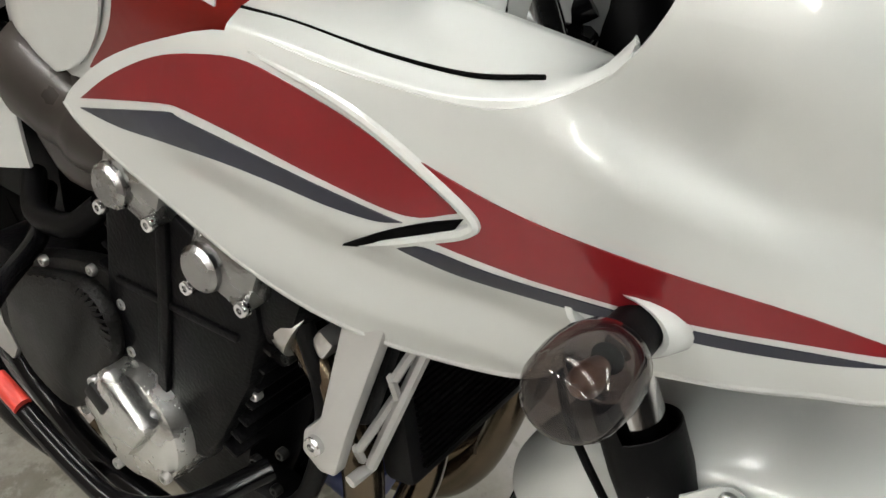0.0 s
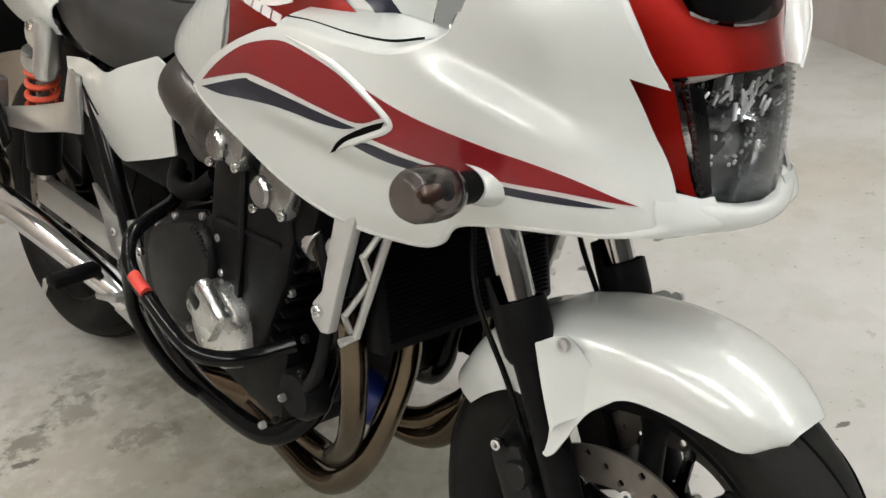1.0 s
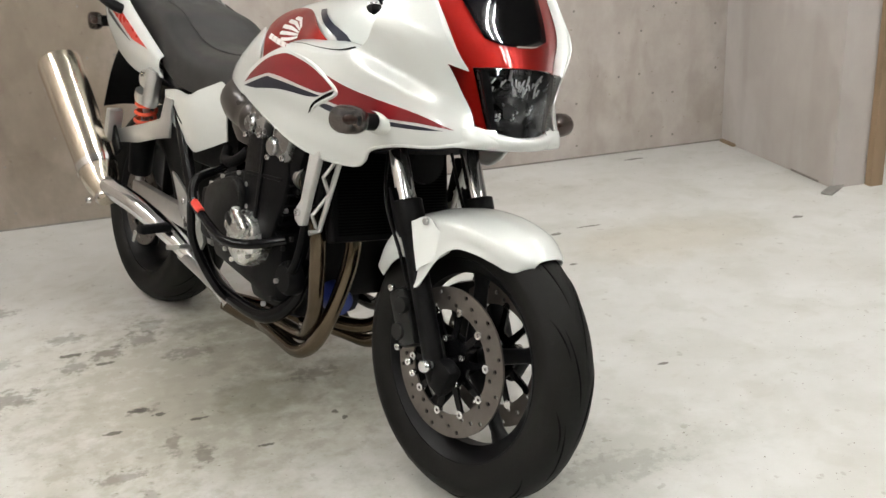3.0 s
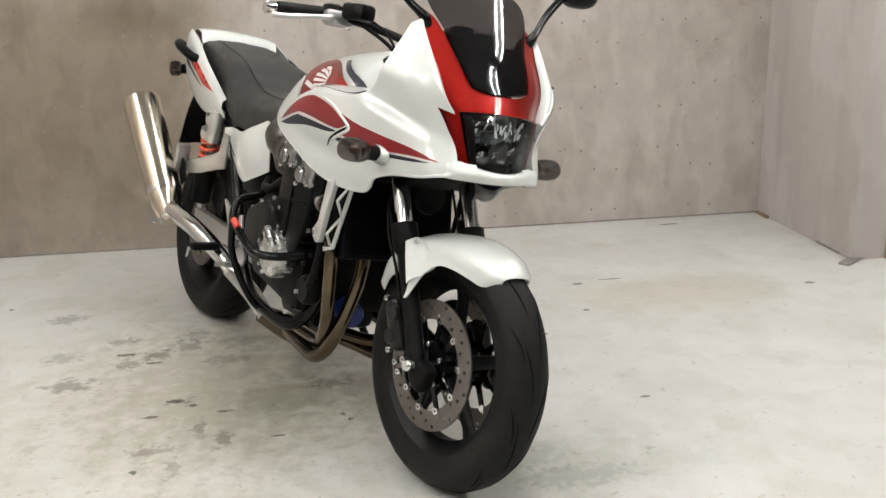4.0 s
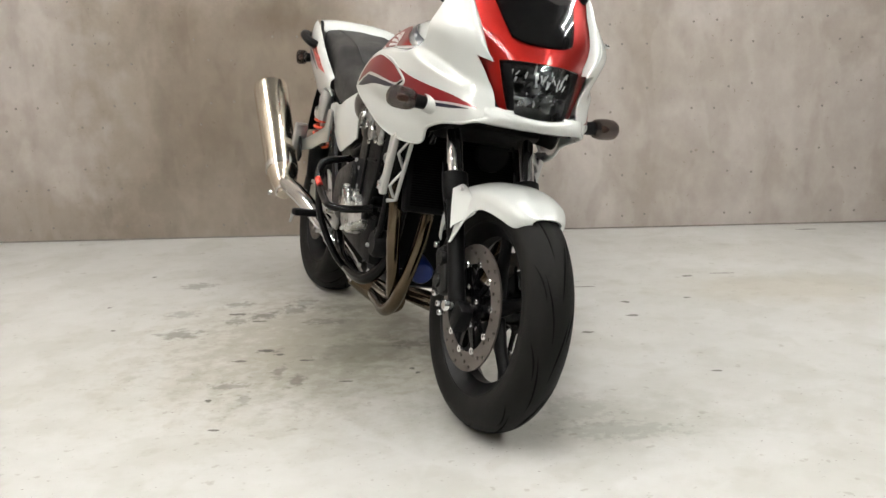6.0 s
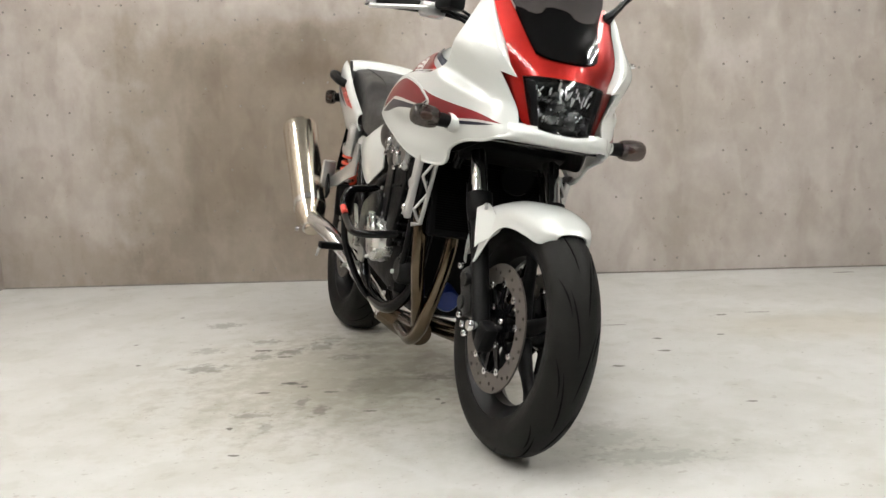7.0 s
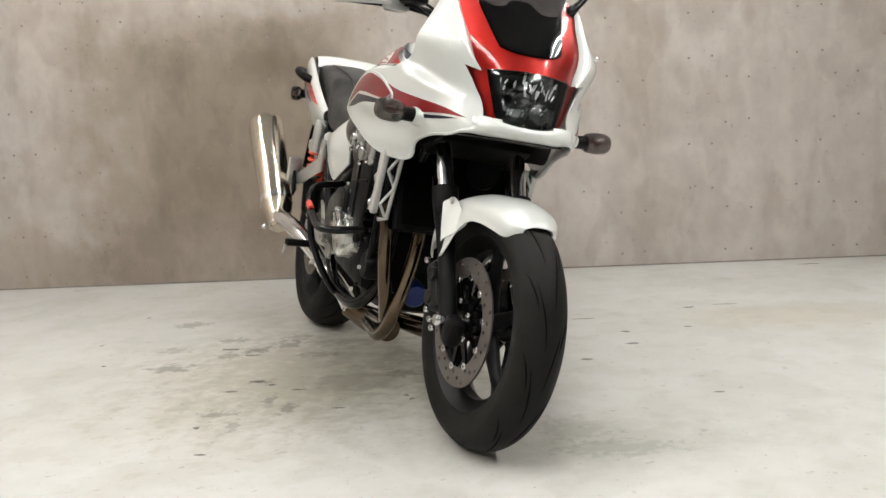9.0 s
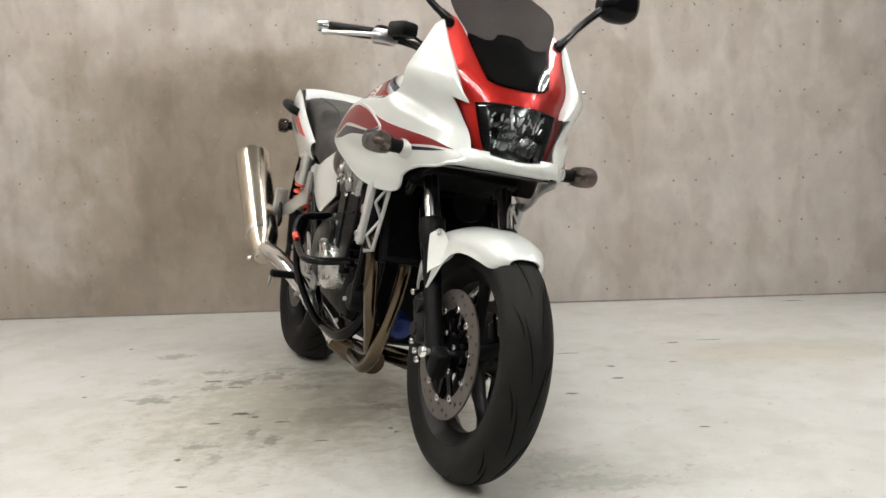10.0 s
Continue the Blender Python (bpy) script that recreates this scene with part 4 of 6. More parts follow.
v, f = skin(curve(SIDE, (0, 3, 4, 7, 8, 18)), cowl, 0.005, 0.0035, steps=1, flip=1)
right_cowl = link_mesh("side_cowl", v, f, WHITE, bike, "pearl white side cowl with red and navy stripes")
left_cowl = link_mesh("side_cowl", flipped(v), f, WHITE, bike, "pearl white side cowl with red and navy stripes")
for hand, owner in ((-1, right_cowl), (1, left_cowl)):
    # the air slit is a dark sheet on the skin, its inner shade painted
    for name, line, mat, corners, out in (("red_band", BAND, DARK_RED, (0, 8), 0.0012), ("navy_band", BAND_NAVY, NAVY, (0, 5), 0.0010), ("red_spear", SPEAR, DARK_RED, (0, 4, 9), 0.0012), ("navy_line", SPEAR_NAVY, NAVY, (0, 6), 0.0010), ("air_slit", SLIT, GROOVE_MAT, (0, 3), 0.0018)):
        v, f = skin(curve(line, corners), cowl, 0.012, 0.0022, out=out, steps=1)
        link_mesh(name, v if hand < 0 else flipped(v), f, mat, owner)
    # raised white lip round the band's nose
    line = smooth_line(PIPE_LINE, 6)
    path = cowl(line[:, 0], line[:, 1])
    v, f = tube_mesh(path, [0.001, 0.0035, 0.004, 0.0045, 0.0045, 0.004, 0.001], 8, 1)
    link_mesh("lip", v if hand < 0 else flipped(v), f, WHITE, owner)
    # rolled lower edge of the cowl
    low = smooth_line([SIDE[i] for i in range(18, 29)] + [SIDE[0]], 6)
    v, f = tube_mesh(cowl(low[:, 0], low[:, 1]) + (0, 0.004, 0), 0.005, 8, 1)
    link_mesh("rolled_edge", v if hand < 0 else flipped(v), f, WHITE, owner)
    # turned-in flange along the top and the inner lid
    rows, seam = [], []
    for x, z, w1, z1 in ((-0.445, 0.876, 0.185, 0.895), (-0.40, 0.877, 0.18, 0.90), (-0.34, 0.874, 0.165, 0.900), (-0.28, 0.876, 0.155, 0.893), (-0.234, 0.886, 0.154, 0.8885), (-0.207, 0.899, 0.198, 0.901), (-0.187, 0.922, 0.222, 0.924)):
        w0 = float(cowl_half(np.array([x]), np.array([z]))[0]) - 0.001
        rows.append([(x, -w0, z - 0.004), (x, -w0 + 0.005, z + 0.003), (x, -(w0 * 0.65 + w1 * 0.35), z * 0.65 + z1 * 0.35 + 0.006), (x, -w1, z1), (x, -w1 + 0.012, z1 - 0.03)])
        seam.append((x, -w0 + 0.016, z + 0.0085))
    v, f = loft_mesh(rows, 4, 4, thick=0.003)
    link_mesh("inner_lid", v if hand < 0 else flipped(v), f, WHITE, owner)
    v, f = tube_mesh(seam[:-2], 0.0016, 6, 5)
    link_mesh("lid_seam", v if hand < 0 else flipped(v), f, GROOVE_MAT, owner)
    spot = Vector((-0.118, -1 * (0.003 + float(cowl_half(np.array([-0.118]), np.array([0.968]))[0])), 0.968))
    if hand > 0:
        bolt("cowl_screw", FLIP @ spot, (0, hand, 0), 0.006, CHROME, owner, 0.012)
    # dark inner liner behind the cowl
    rows = []
    for x, w in ((-0.50, 0.225), (-0.35, 0.205), (-0.22, 0.175), (-0.10, 0.13)):
        rows.append([(x, -w, 0.69 if x < -0.15 else 0.735), (x, -w * 0.96, 0.77), (x, -w * 0.93, 0.86 if x < -0.15 else 0.92)])
    v, f = loft_mesh(rows, 4, 4, thick=0.003)
    link_mesh("liner", v if hand < 0 else flipped(v), f, BLACK, owner)

# the cowl turns in to meet the red panel
EDGE_Z = [0.880, 0.905, 0.93, 0.965, 1.005, 1.04, 1.074]
for hand, owner in ((-1, right_cowl), (1, left_cowl)):
    ex = np.interp(EDGE_Z, [0.877, 0.93, 1.005, 1.074], [-0.010, -0.031, -0.073, -0.124])
    outer = cowl(ex, np.array(EDGE_Z))
    iy = np.interp(EDGE_Z, [0.880, 0.94, 1.003, 1.077], [0.126, 0.146, 0.163, 0.174])
    inner = spline(NOSE_Z, NOSE_X, EDGE_Z) - spline(NOSE_Z, RED_K, EDGE_Z) * iy**2
    rows = []
    for a, x, y, z in zip(outer, inner, iy, EDGE_Z):
        b = np.array((x - 0.003, -y + 0.003, z))
        a = a + (0.0, 0.0012, 0.0)
        gap = np.linalg.norm(a - b)
        rows.append([a - (0.004, 0, 0), a * 0.7 + b * 0.3 + (0.14 * gap, 0, 0), a * 0.35 + b * 0.65 + (0.14 * gap, 0, 0), b])
    v, f = loft_mesh(rows, 4, 4, thick=0.002)
    link_mesh("cowl_return", v if hand < 0 else flipped(v), f, WHITE, owner)

# chin below the headlight
rows = []
for y in (-0.140, -0.118, -0.095, -0.07, -0.035, 0, 0.035, 0.07, 0.095, 0.118, 0.140):
    side = max(0.0, abs(y) - 0.104)
    xc = 0.0445 - 3.1 * y * y - 1.0 * side
    lift = 0.021 * min(1.1, (abs(y) / 0.1) ** 2.2)
    rows.append([(xc - 0.014, y * 0.97, 0.758 + lift * 0.75), (xc - 0.003, y, 0.755 + lift * 0.6), (xc, y, 0.748 + lift * 0.35), (xc - 0.006, y, 0.740 + lift * 0.12), (xc - 0.022, y * 0.985, 0.735 + lift * 0.04), (xc - 0.075, y * 0.96, 0.731)])
chin = loft("chin_cowl", rows, WHITE, bike, "pearl white chin of the fairing", nu=4, nv=4, thick=0.003)
for hand, owner in ((-1, right_cowl), (1, left_cowl)):
    # rounded corner where the cowl runs into the chin
    rows = []
    for z in (0.737, 0.742, 0.749, 0.757, 0.765, 0.772):
        back = float(np.interp(z, [0.735, 0.740, 0.748, 0.757, 0.772], [-0.022, -0.006, 0.0, -0.003, -0.014]))
        ex = float(np.interp(z, [0.728, 0.746, 0.775], [-0.03, 0.000, -0.008]))
        a = cowl(np.array([ex]), np.array([z]))[0] + (0, -0.0008, 0)
        b = np.array((0.0455 - 3.1 * 0.066**2 + back, -0.066, z))
        c = np.array((a[0] * 0.35 + b[0] * 0.65 + 0.004, a[1] * 0.8 + b[1] * 0.2, z))
        rows.append([a * (1 - t) ** 2 + c * 2 * t * (1 - t) + b * t * t for t in (0, 0.2, 0.4, 0.6, 0.8, 1.0)])
    v, f = loft_mesh(rows, 3, 3, thick=0.002)
    link_mesh("chin_corner", v if hand < 0 else flipped(v), f, WHITE, owner)
v, f = extrude_mesh([(-0.03, -0.12), (0.005, -0.05), (0.005, 0.05), (-0.03, 0.12), (-0.16, 0.15), (-0.16, -0.15)], 0.729, 0.733, 2)
link_mesh("under_tray", v, f, BLACK, chin)

# red centre cowl round headlight and screen
HL_HALF = [(0.0, 0.892), (0.06, 0.890), (0.107, 0.884), (0.098, 0.84), (0.086, 0.795), (0.078, 0.768), (0.04, 0.760), (0, 0.758)]
SCREEN_HALF = [(0.0, 0.932), (0.045, 0.934), (0.078, 0.943), (0.096, 0.985), (0.118, 1.05), (0.143, 1.10), (0.150, 1.135), (0.135, 1.156), (0.07, 1.184), (0.0, 1.193)]
RED_HALF = [(0.0, 0.931), (0.045, 0.933), (0.079, 0.942), (0.097, 0.985), (0.119, 1.05), (0.136, 1.083), (0.154, 1.096), (0.175, 1.077), (0.164, 1.003), (0.147, 0.94), (0.126, 0.890), (0.157, 0.889), (0.127, 0.835), (0.098, 0.779), (0.079, 0.768), (0.087, 0.795), (0.099, 0.84), (0.108, 0.885), (0.06, 0.891), (0.0, 0.893)]
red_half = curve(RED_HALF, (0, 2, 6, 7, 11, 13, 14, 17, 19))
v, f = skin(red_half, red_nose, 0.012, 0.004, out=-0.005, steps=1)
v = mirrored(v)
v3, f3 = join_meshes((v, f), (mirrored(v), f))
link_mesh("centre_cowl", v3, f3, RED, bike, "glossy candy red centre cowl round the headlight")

# headlight
hl_line = curve(sym(HL_HALF), (2, 5, 9, 12))
v, f = skin(hl_line, nose, 0.015, 0.002, out=-0.003, steps=1)
lens = link_mesh("headlight", v, f, LENS_CLEAR, bike, "clear headlight with chrome reflector")
lens.visible_shadow = False
rows = []
for depth, grow in ((0.006, 1.0), (0.03, 0.98), (0.06, 0.86), (0.085, 0.62), (0.095, 0.3)):
    line = np.array(sym([(0.0, 0.889), (0.05, 0.888), (0.098, 0.881), (0.090, 0.84), (0.079, 0.80), (0.071, 0.772), (0.04, 0.764), (0, 0.762)]))
    p = nose(line[:, 0], line[:, 1])
    c = np.array([0, 0.83])
    p[:, 1:] = c + (p[:, 1:] - c) * grow
    p[:, 0] = p[:, 0] * (1 - depth / 0.1) - depth * 0.9
    rows.append(p)
SLIVER = worn("reflector_glint_sliver", (0.93, 0.93, 0.92), 0.38, 1.0, vary=0.05)
FACET = worn("headlight_reflector", (0.50, 0.505, 0.51), 0.05, 1.0, vary=0.3, scale=60, bump=0.25, bump_scale=90)
v, f = rings(rows, cap=False)
f.append(tuple(len(v) - len(rows[0]) + i for i in range(len(rows[0]))))
link_mesh("reflector", v, f, FACET, lens, "bright faceted reflector", 20)
# random bright slivers, added to imitate glints inside the reflector
streak = random.Random(7)
for k in range(46):
    high = k % 3 > 0
    z = streak.uniform(0.842, 0.876) if high else streak.uniform(0.782, 0.832)
    y = streak.uniform(-1, 1) * (0.080 if high else 0.060)
    box("facet", (0.006 - 3.0 * y * y - streak.uniform(0, 0.018) - 0.2 * max(0, z - 0.83), y, z), (0.003, streak.uniform(0.0018, 0.0055), streak.uniform(0.008, 0.022) if high else streak.uniform(0.003, 0.009)), SLIVER, lens, 0.0008, (streak.uniform(-22, 22), streak.uniform(-10, 40), streak.uniform(-40, 40)))
for side in (-1, 1):
    strip = [(side * 0.104, 0.880), (side * 0.084, 0.879), (side * 0.066, 0.775), (side * 0.077, 0.772)]
    v, f = skin(strip if side > 0 else strip[::-1], nose, 0.02, 0.002, out=-0.008, steps=1)
    link_mesh("bezel_strip", v, f, BLACK, lens)
    for k in range(16):
        s = k / 15
        y, z = side * (0.100 - 0.024 * s), 0.875 - 0.098 * s
        x = float(nose(np.array([y]), np.array([z]))[0][0])
        box("ladder_mark", (x - 0.006, y, z), (0.003, 0.007, 0.0018), COVER_GREY, lens, 0)
lathe("bulb_shield", [(0.004, 0.02), (0.012, 0.017), (0.015, 0.008), (0.015, -0.02)], (-0.035, 0.0, 0.832), CAST, lens, (1, 0, 0), 20)
lathe("bulb_shield", [(0.004, 0.016), (0.024, 0.012), (0.03, 0.0), (0.03, -0.02)], (-0.035, 0.045, 0.80), CAST, lens, (1, 0, 0.1), 20)

# smoked screen
v, f = skin(curve(sym(SCREEN_HALF), (2, len(sym(SCREEN_HALF)) - 2)), nose, 0.016, 0.0025, out=0.002, steps=1)
link_mesh("windscreen", v, f, SCREEN_SMOKE, bike, "smoked grey windscreen")
visor = [(0.0, 0.933), (0.076, 0.945), (0.095, 0.99), (0.114, 1.048), (0.07, 1.040), (0.045, 1.046), (0.03, 1.062), (0.0, 1.064)]
v, f = skin(curve(sym(visor), (1, 3, 5)), lambda y, z: nose(y, z) - np.array([0.008, 0, 0]), 0.02, 0.003, steps=1)
link_mesh("screen_base", v, f, GLOSS_BLACK, bike, "gloss black base panel behind the screen")
box("instrument_panel", (-0.23, 0, 1.02), (0.05, 0.2, 0.09), BLACK, bike, 0.02, (0, 35, 0), "black instrument panel")
rows = [[(-0.10, -0.145, 1.03), (-0.12, 0, 1.00), (-0.10, 0.145, 1.03)], [(-0.20, -0.165, 0.98), (-0.22, 0, 0.95), (-0.20, 0.165, 0.98)], [(-0.16, -0.15, 0.86), (-0.18, 0, 0.84), (-0.16, 0.15, 0.86)], [(-0.08, -0.10, 0.74), (-0.10, 0, 0.74), (-0.08, 0.10, 0.74)]]
loft("inner_fairing", rows, BLACK, bike, "black inner panel of the fairing", nu=5, nv=6, thick=0.003)


def turn_signal(root_at, tip_at, hand, lens_len=0.075):
    a, b = Vector(root_at), Vector(tip_at)
    d = (b - a).normalized()
    stalk = tube("turn_signal", [a - d * 0.01, a + d * 0.02, a + d * 0.052], [0.018, 0.0165, 0.018], BLACK, bike, "smoked turn signal on a black stalk", 16, 3)
    side = d.cross(Vector((0, 0, 1))).normalized()
    upv = side.cross(d)
    loops = []
    L = (b - a).length - 0.046
    for s, r in ((0, 0.018), (0.05, 0.0235), (0.25, 0.027), (0.5, 0.028), (0.78, 0.0265), (0.93, 0.0215), (0.99, 0.015), (1.0, 0.006)):
        ctr = a + d * (0.046 + L * s)
        loops.append([tuple(ctr + (side * (1.08 * r * math.cos(q))) + upv * (1.0 * r * math.sin(q))) for q in np.arange(24) * 2 * math.pi / 24])
    v, f = rings([np.array(l) for l in loops])
    link_mesh("lens", v, f, LENS_SMOKE, stalk, "smoked lens", 60)
    mid = a + d * (0.046 + L * 0.45)
    lathe("bulb", [(0.004, 0.014), (0.009, 0.008), (0.010, 0), (0.007, -0.014)], mid, AMBER, stalk, d, 14)
    cup = a + d * 0.05
    lathe("reflector", [(0.005, 0.001), (0.020, 0.004), (0.0225, 0.012), (0.021, 0.012), (0.018, 0.0)], cup, CHROME, stalk, d, 20)
    pod = []
    for off, rx, rz in ((-0.020, 0.044, 0.027), (-0.008, 0.040, 0.0235), (0.001, 0.0365, 0.021), (0.005, 0.033, 0.0195), (0.004, 0.029, 0.018), (-0.006, 0.025, 0.0165)):
        ctr = a + d * (off + 0.014) + Vector((-0.011, 0, 0.002))
        pod.append(np.array([tuple(ctr + side * (hand * -rx * math.cos(q)) + upv * (rz * math.sin(q))) for q in np.arange(28) * 2 * math.pi / 28]))
    v, f = rings(pod, cap=False)
    link_mesh("collar", v, f, WHITE, stalk, "white moulded collar")


turn_signal((-0.162, -0.203, 0.757), (-0.157, -0.316, 0.765), -1)
turn_signal((-0.162, 0.203, 0.757), (-0.157, 0.318, 0.765), 1)


def mirror(hand):
    base, head = Vector((-0.140, hand * 0.152, 1.055)), Vector((-0.208, hand * 0.299, 1.215))
    stalk = tube("mirror", [base, base + Vector((0.012, hand * 0.012, 0.022)), base * 0.66 + head * 0.34 + Vector((0.012, 0, 0)), base * 0.25 + head * 0.75, head], [0.017, 0.014, 0.0095, 0.0085, 0.009, 0.012], GLOSS_BLACK, bike, "black rear-view mirror on a slim stalk", 14, 5)
    tube("mirror_boot", [base + Vector((-0.005, 0, -0.022)), base + Vector((0, 0, 0.0)), base + Vector((0.006, hand * 0.008, 0.02))], [0.022, 0.021, 0.015], BLACK, stalk, "", 16, 3)
    loops = []
    c = head + Vector((0, hand * 0.035, 0.012))
    for s, sc in ((0.034, 0.35), (0.030, 0.70), (0.018, 0.93), (0.0, 1.0), (-0.014, 0.985), (-0.017, 0.93)):
        pts = []
        for q in np.arange(36) * 2 * math.pi / 36:
            e = 0.78
            yy = math.copysign(abs(math.cos(q)) ** e, math.cos(q)) * 0.056 * sc
            zz = math.copysign(abs(math.sin(q)) ** e, math.sin(q)) * 0.048 * sc * (1 + 0.12 * math.cos(q) * hand)
            pts.append(tuple(c + Vector((s, yy, zz + 0.1 * hand * yy))))
        loops.append(np.array(pts))
    v, f = rings(loops)
    link_mesh("mirror_housing", v, f, GLOSS_BLACK, stalk, "")
    v, f = rings([loops[-1] * 1.0 + (-0.0005, 0, 0), np.array([c[:]]) * 0 + loops[-1] + (-0.0015, 0, 0)])
    link_mesh("mirror_glass", v, f, MIRROR, stalk)


mirror(-1)
mirror(1)

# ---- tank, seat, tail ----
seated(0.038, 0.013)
TANK_X = [-0.316, -0.36, -0.46, -0.60, -0.72, -0.80, -0.86]
TANK = [  # (half-width, height) from the crown down the flank
    [(0, 0.985), (0.06, 0.980), (0.112, 0.955), (0.138, 0.91), (0.142, 0.85), (0.12, 0.79)],
    [(0, 1.002), (0.08, 0.996), (0.15, 0.962), (0.188, 0.90), (0.19, 0.84), (0.17, 0.78)],
    [(0, 1.000), (0.09, 0.993), (0.165, 0.955), (0.207, 0.89), (0.205, 0.82), (0.18, 0.75)],
    [(0, 0.982), (0.09, 0.975), (0.165, 0.937), (0.205, 0.87), (0.20, 0.80), (0.18, 0.735)],
    [(0, 0.945), (0.08, 0.938), (0.148, 0.905), (0.188, 0.85), (0.192, 0.79), (0.18, 0.73)],
    [(0, 0.905), (0.07, 0.898), (0.122, 0.872), (0.165, 0.83), (0.182, 0.785), (0.178, 0.73)],
    [(0, 0.868), (0.06, 0.862), (0.10, 0.845), (0.135, 0.815), (0.155, 0.78), (0.155, 0.735)],
]


def mirror_section(x, half):
    return [(x, -y, z) for y, z in half[::-1]] + [(x, y, z) for y, z in half[1:]]


tank = loft("fuel_tank", [mirror_section(x, s) for x, s in zip(TANK_X, TANK)], WHITE, bike, "pearl white fuel tank with red side panels", nu=8, nv=6)
line = mirror_section(TANK_X[0], TANK[0])
link_mesh("tank_front", list(line) + [(-0.292, 0, 0.90)], [(i, (i + 1) % len(line), len(line)) for i in range(len(line))], WHITE, tank)


def tank_side(x, z):
    """The tank's flank on the right, as a sheet over (x, z)."""
    out = []
    for xi, zi in zip(np.atleast_1d(x), np.atleast_1d(z)):
        prof = spline(TANK_X[::-1], np.array(TANK[::-1]), [xi])[0]
        line = smooth_line(prof, 6)
        out.append(np.interp(zi, line[::-1, 1], line[::-1, 0]))
    return np.stack([x, -np.array(out) - 0.0036, z], -1)


RED_TANK = [(-0.690, 0.762), (-0.640, 0.812), (-0.624, 0.855), (-0.648, 0.905), (-0.638, 0.932), (-0.60, 0.950), (-0.545, 0.956), (-0.49, 0.950), (-0.425, 0.925), (-0.362, 0.890), (-0.36, 0.80), (-0.55, 0.765)]
NAVY_TANK = [(-0.445, 0.960), (-0.390, 0.937), (-0.337, 0.900), (-0.333, 0.82), (-0.350, 0.82), (-0.354, 0.894), (-0.408, 0.931), (-0.466, 0.957)]
KNEE = [(-0.842, 0.783), (-0.80, 0.84), (-0.745, 0.888), (-0.675, 0.902), (-0.640, 0.865), (-0.656, 0.81), (-0.705, 0.760), (-0.770, 0.734), (-0.80, 0.745)]
for hand in (-1, 1):
    for name, line, mat, corners, out in (("red_panel", RED_TANK, RED, (0, 9, 10), 0.0014), ("navy_arc", NAVY_TANK, NAVY, (0, 3, 4, 7), 0.0014), ("knee_panel", KNEE, WHITE, (), 0.0018)):
        v, f = skin(curve(line, corners), tank_side, 0.02, 0.003, out=out, steps=1)
        link_mesh(name, v if hand < 0 else mirrored(v), f, mat, tank)
    # winged emblem: swept white bars above a row of plain blocks
    hub = np.array([-0.484, 0.898])
    for k, tip in enumerate(((-0.552, 0.884), (-0.566, 0.898), (-0.568, 0.912), (-0.556, 0.925), (-0.536, 0.933))):
        d = np.array(tip) - hub
        n = np.array([-d[1], d[0]]) / np.linalg.norm(d)
        root = hub + np.array((0.0, 0.0045 * k))
        quill = [root + d * 0.05 + n * 0.002, root + d * 0.55 + n * 0.0005, np.array(tip) - n * 0.0035, np.array(tip) + d * 0.03, np.array(tip) + n * 0.0045, root + d * 0.5 + n * 0.0075, root + d * 0.05 + n * 0.0058]
        v, f = skin([tuple(p) for p in quill], tank_side, 0.008, 0.002, out=0.0026, steps=1)
        link_mesh("emblem_quill", v if hand < 0 else mirrored(v), f, PIPING, tank)
    for k in range(5):
        u = np.array((-0.612 + 0.0225 * k, 0.887 - 0.0038 * k))
        block = [u + (0, 0.006), u + (0.0185, 0.003), u + (0.0165, -0.0085), u + (-0.002, -0.0055)]
        v, f = skin([tuple(p) for p in block], tank_side, 0.02, 0.002, out=0.0026, steps=1)
        link_mesh("emblem_block", v if hand < 0 else mirrored(v), f, PIPING, tank)
lathe("filler_cap", [(0.01, 0.012), (0.032, 0.012), (0.040, 0.008), (0.042, 0.0), (0.042, -0.01)], (-0.44, 0, 1.0), CHROME, tank, (0, 0, 1), 32, "chromed fuel filler cap")

# seat in two levels
SEAT_X = [-0.83, -0.92, -1.02, -1.14, -1.24, -1.32, -1.45, -1.58, -1.66]
SEAT = [
    [(0, 0.845), (0.07, 0.842), (0.115, 0.825), (0.135, 0.79)],
    [(0, 0.822), (0.09, 0.820), (0.145, 0.795), (0.165, 0.735)],
    [(0, 0.812), (0.10, 0.812), (0.160, 0.785), (0.168, 0.705)],
    [(0, 0.822), (0.11, 0.824), (0.165, 0.80), (0.170, 0.715)],
    [(0, 0.860), (0.11, 0.862), (0.160, 0.835), (0.165, 0.745)],
    [(0, 0.905), (0.11, 0.904), (0.150, 0.878), (0.155, 0.79)],
    [(0, 0.935), (0.105, 0.933), (0.140, 0.905), (0.145, 0.83)],
    [(0, 0.962), (0.11, 0.958), (0.136, 0.93), (0.138, 0.86)],
    [(0, 0.965), (0.10, 0.960), (0.12, 0.94), (0.12, 0.88)],
]
seat = loft("seat", [mirror_section(x, s) for x, s in zip(SEAT_X, SEAT)], SEAT_VINYL, bike, "black vinyl two-level seat with grey centre", nu=6, nv=5)
rows = [[(x, y * 0.80, z0 + 0.0015) for y, z0 in ((-s[1][0], s[1][1]), (-s[1][0] * 0.5, (s[0][1] + s[1][1]) / 2), (0, s[0][1]), (s[1][0] * 0.5, (s[0][1] + s[1][1]) / 2), (s[1][0], s[1][1]))] for x, s in zip(SEAT_X[1:], SEAT[1:])]
loft("seat_centre", rows, GREY_VINYL, seat, "", nu=6, nv=4, thick=0.004)

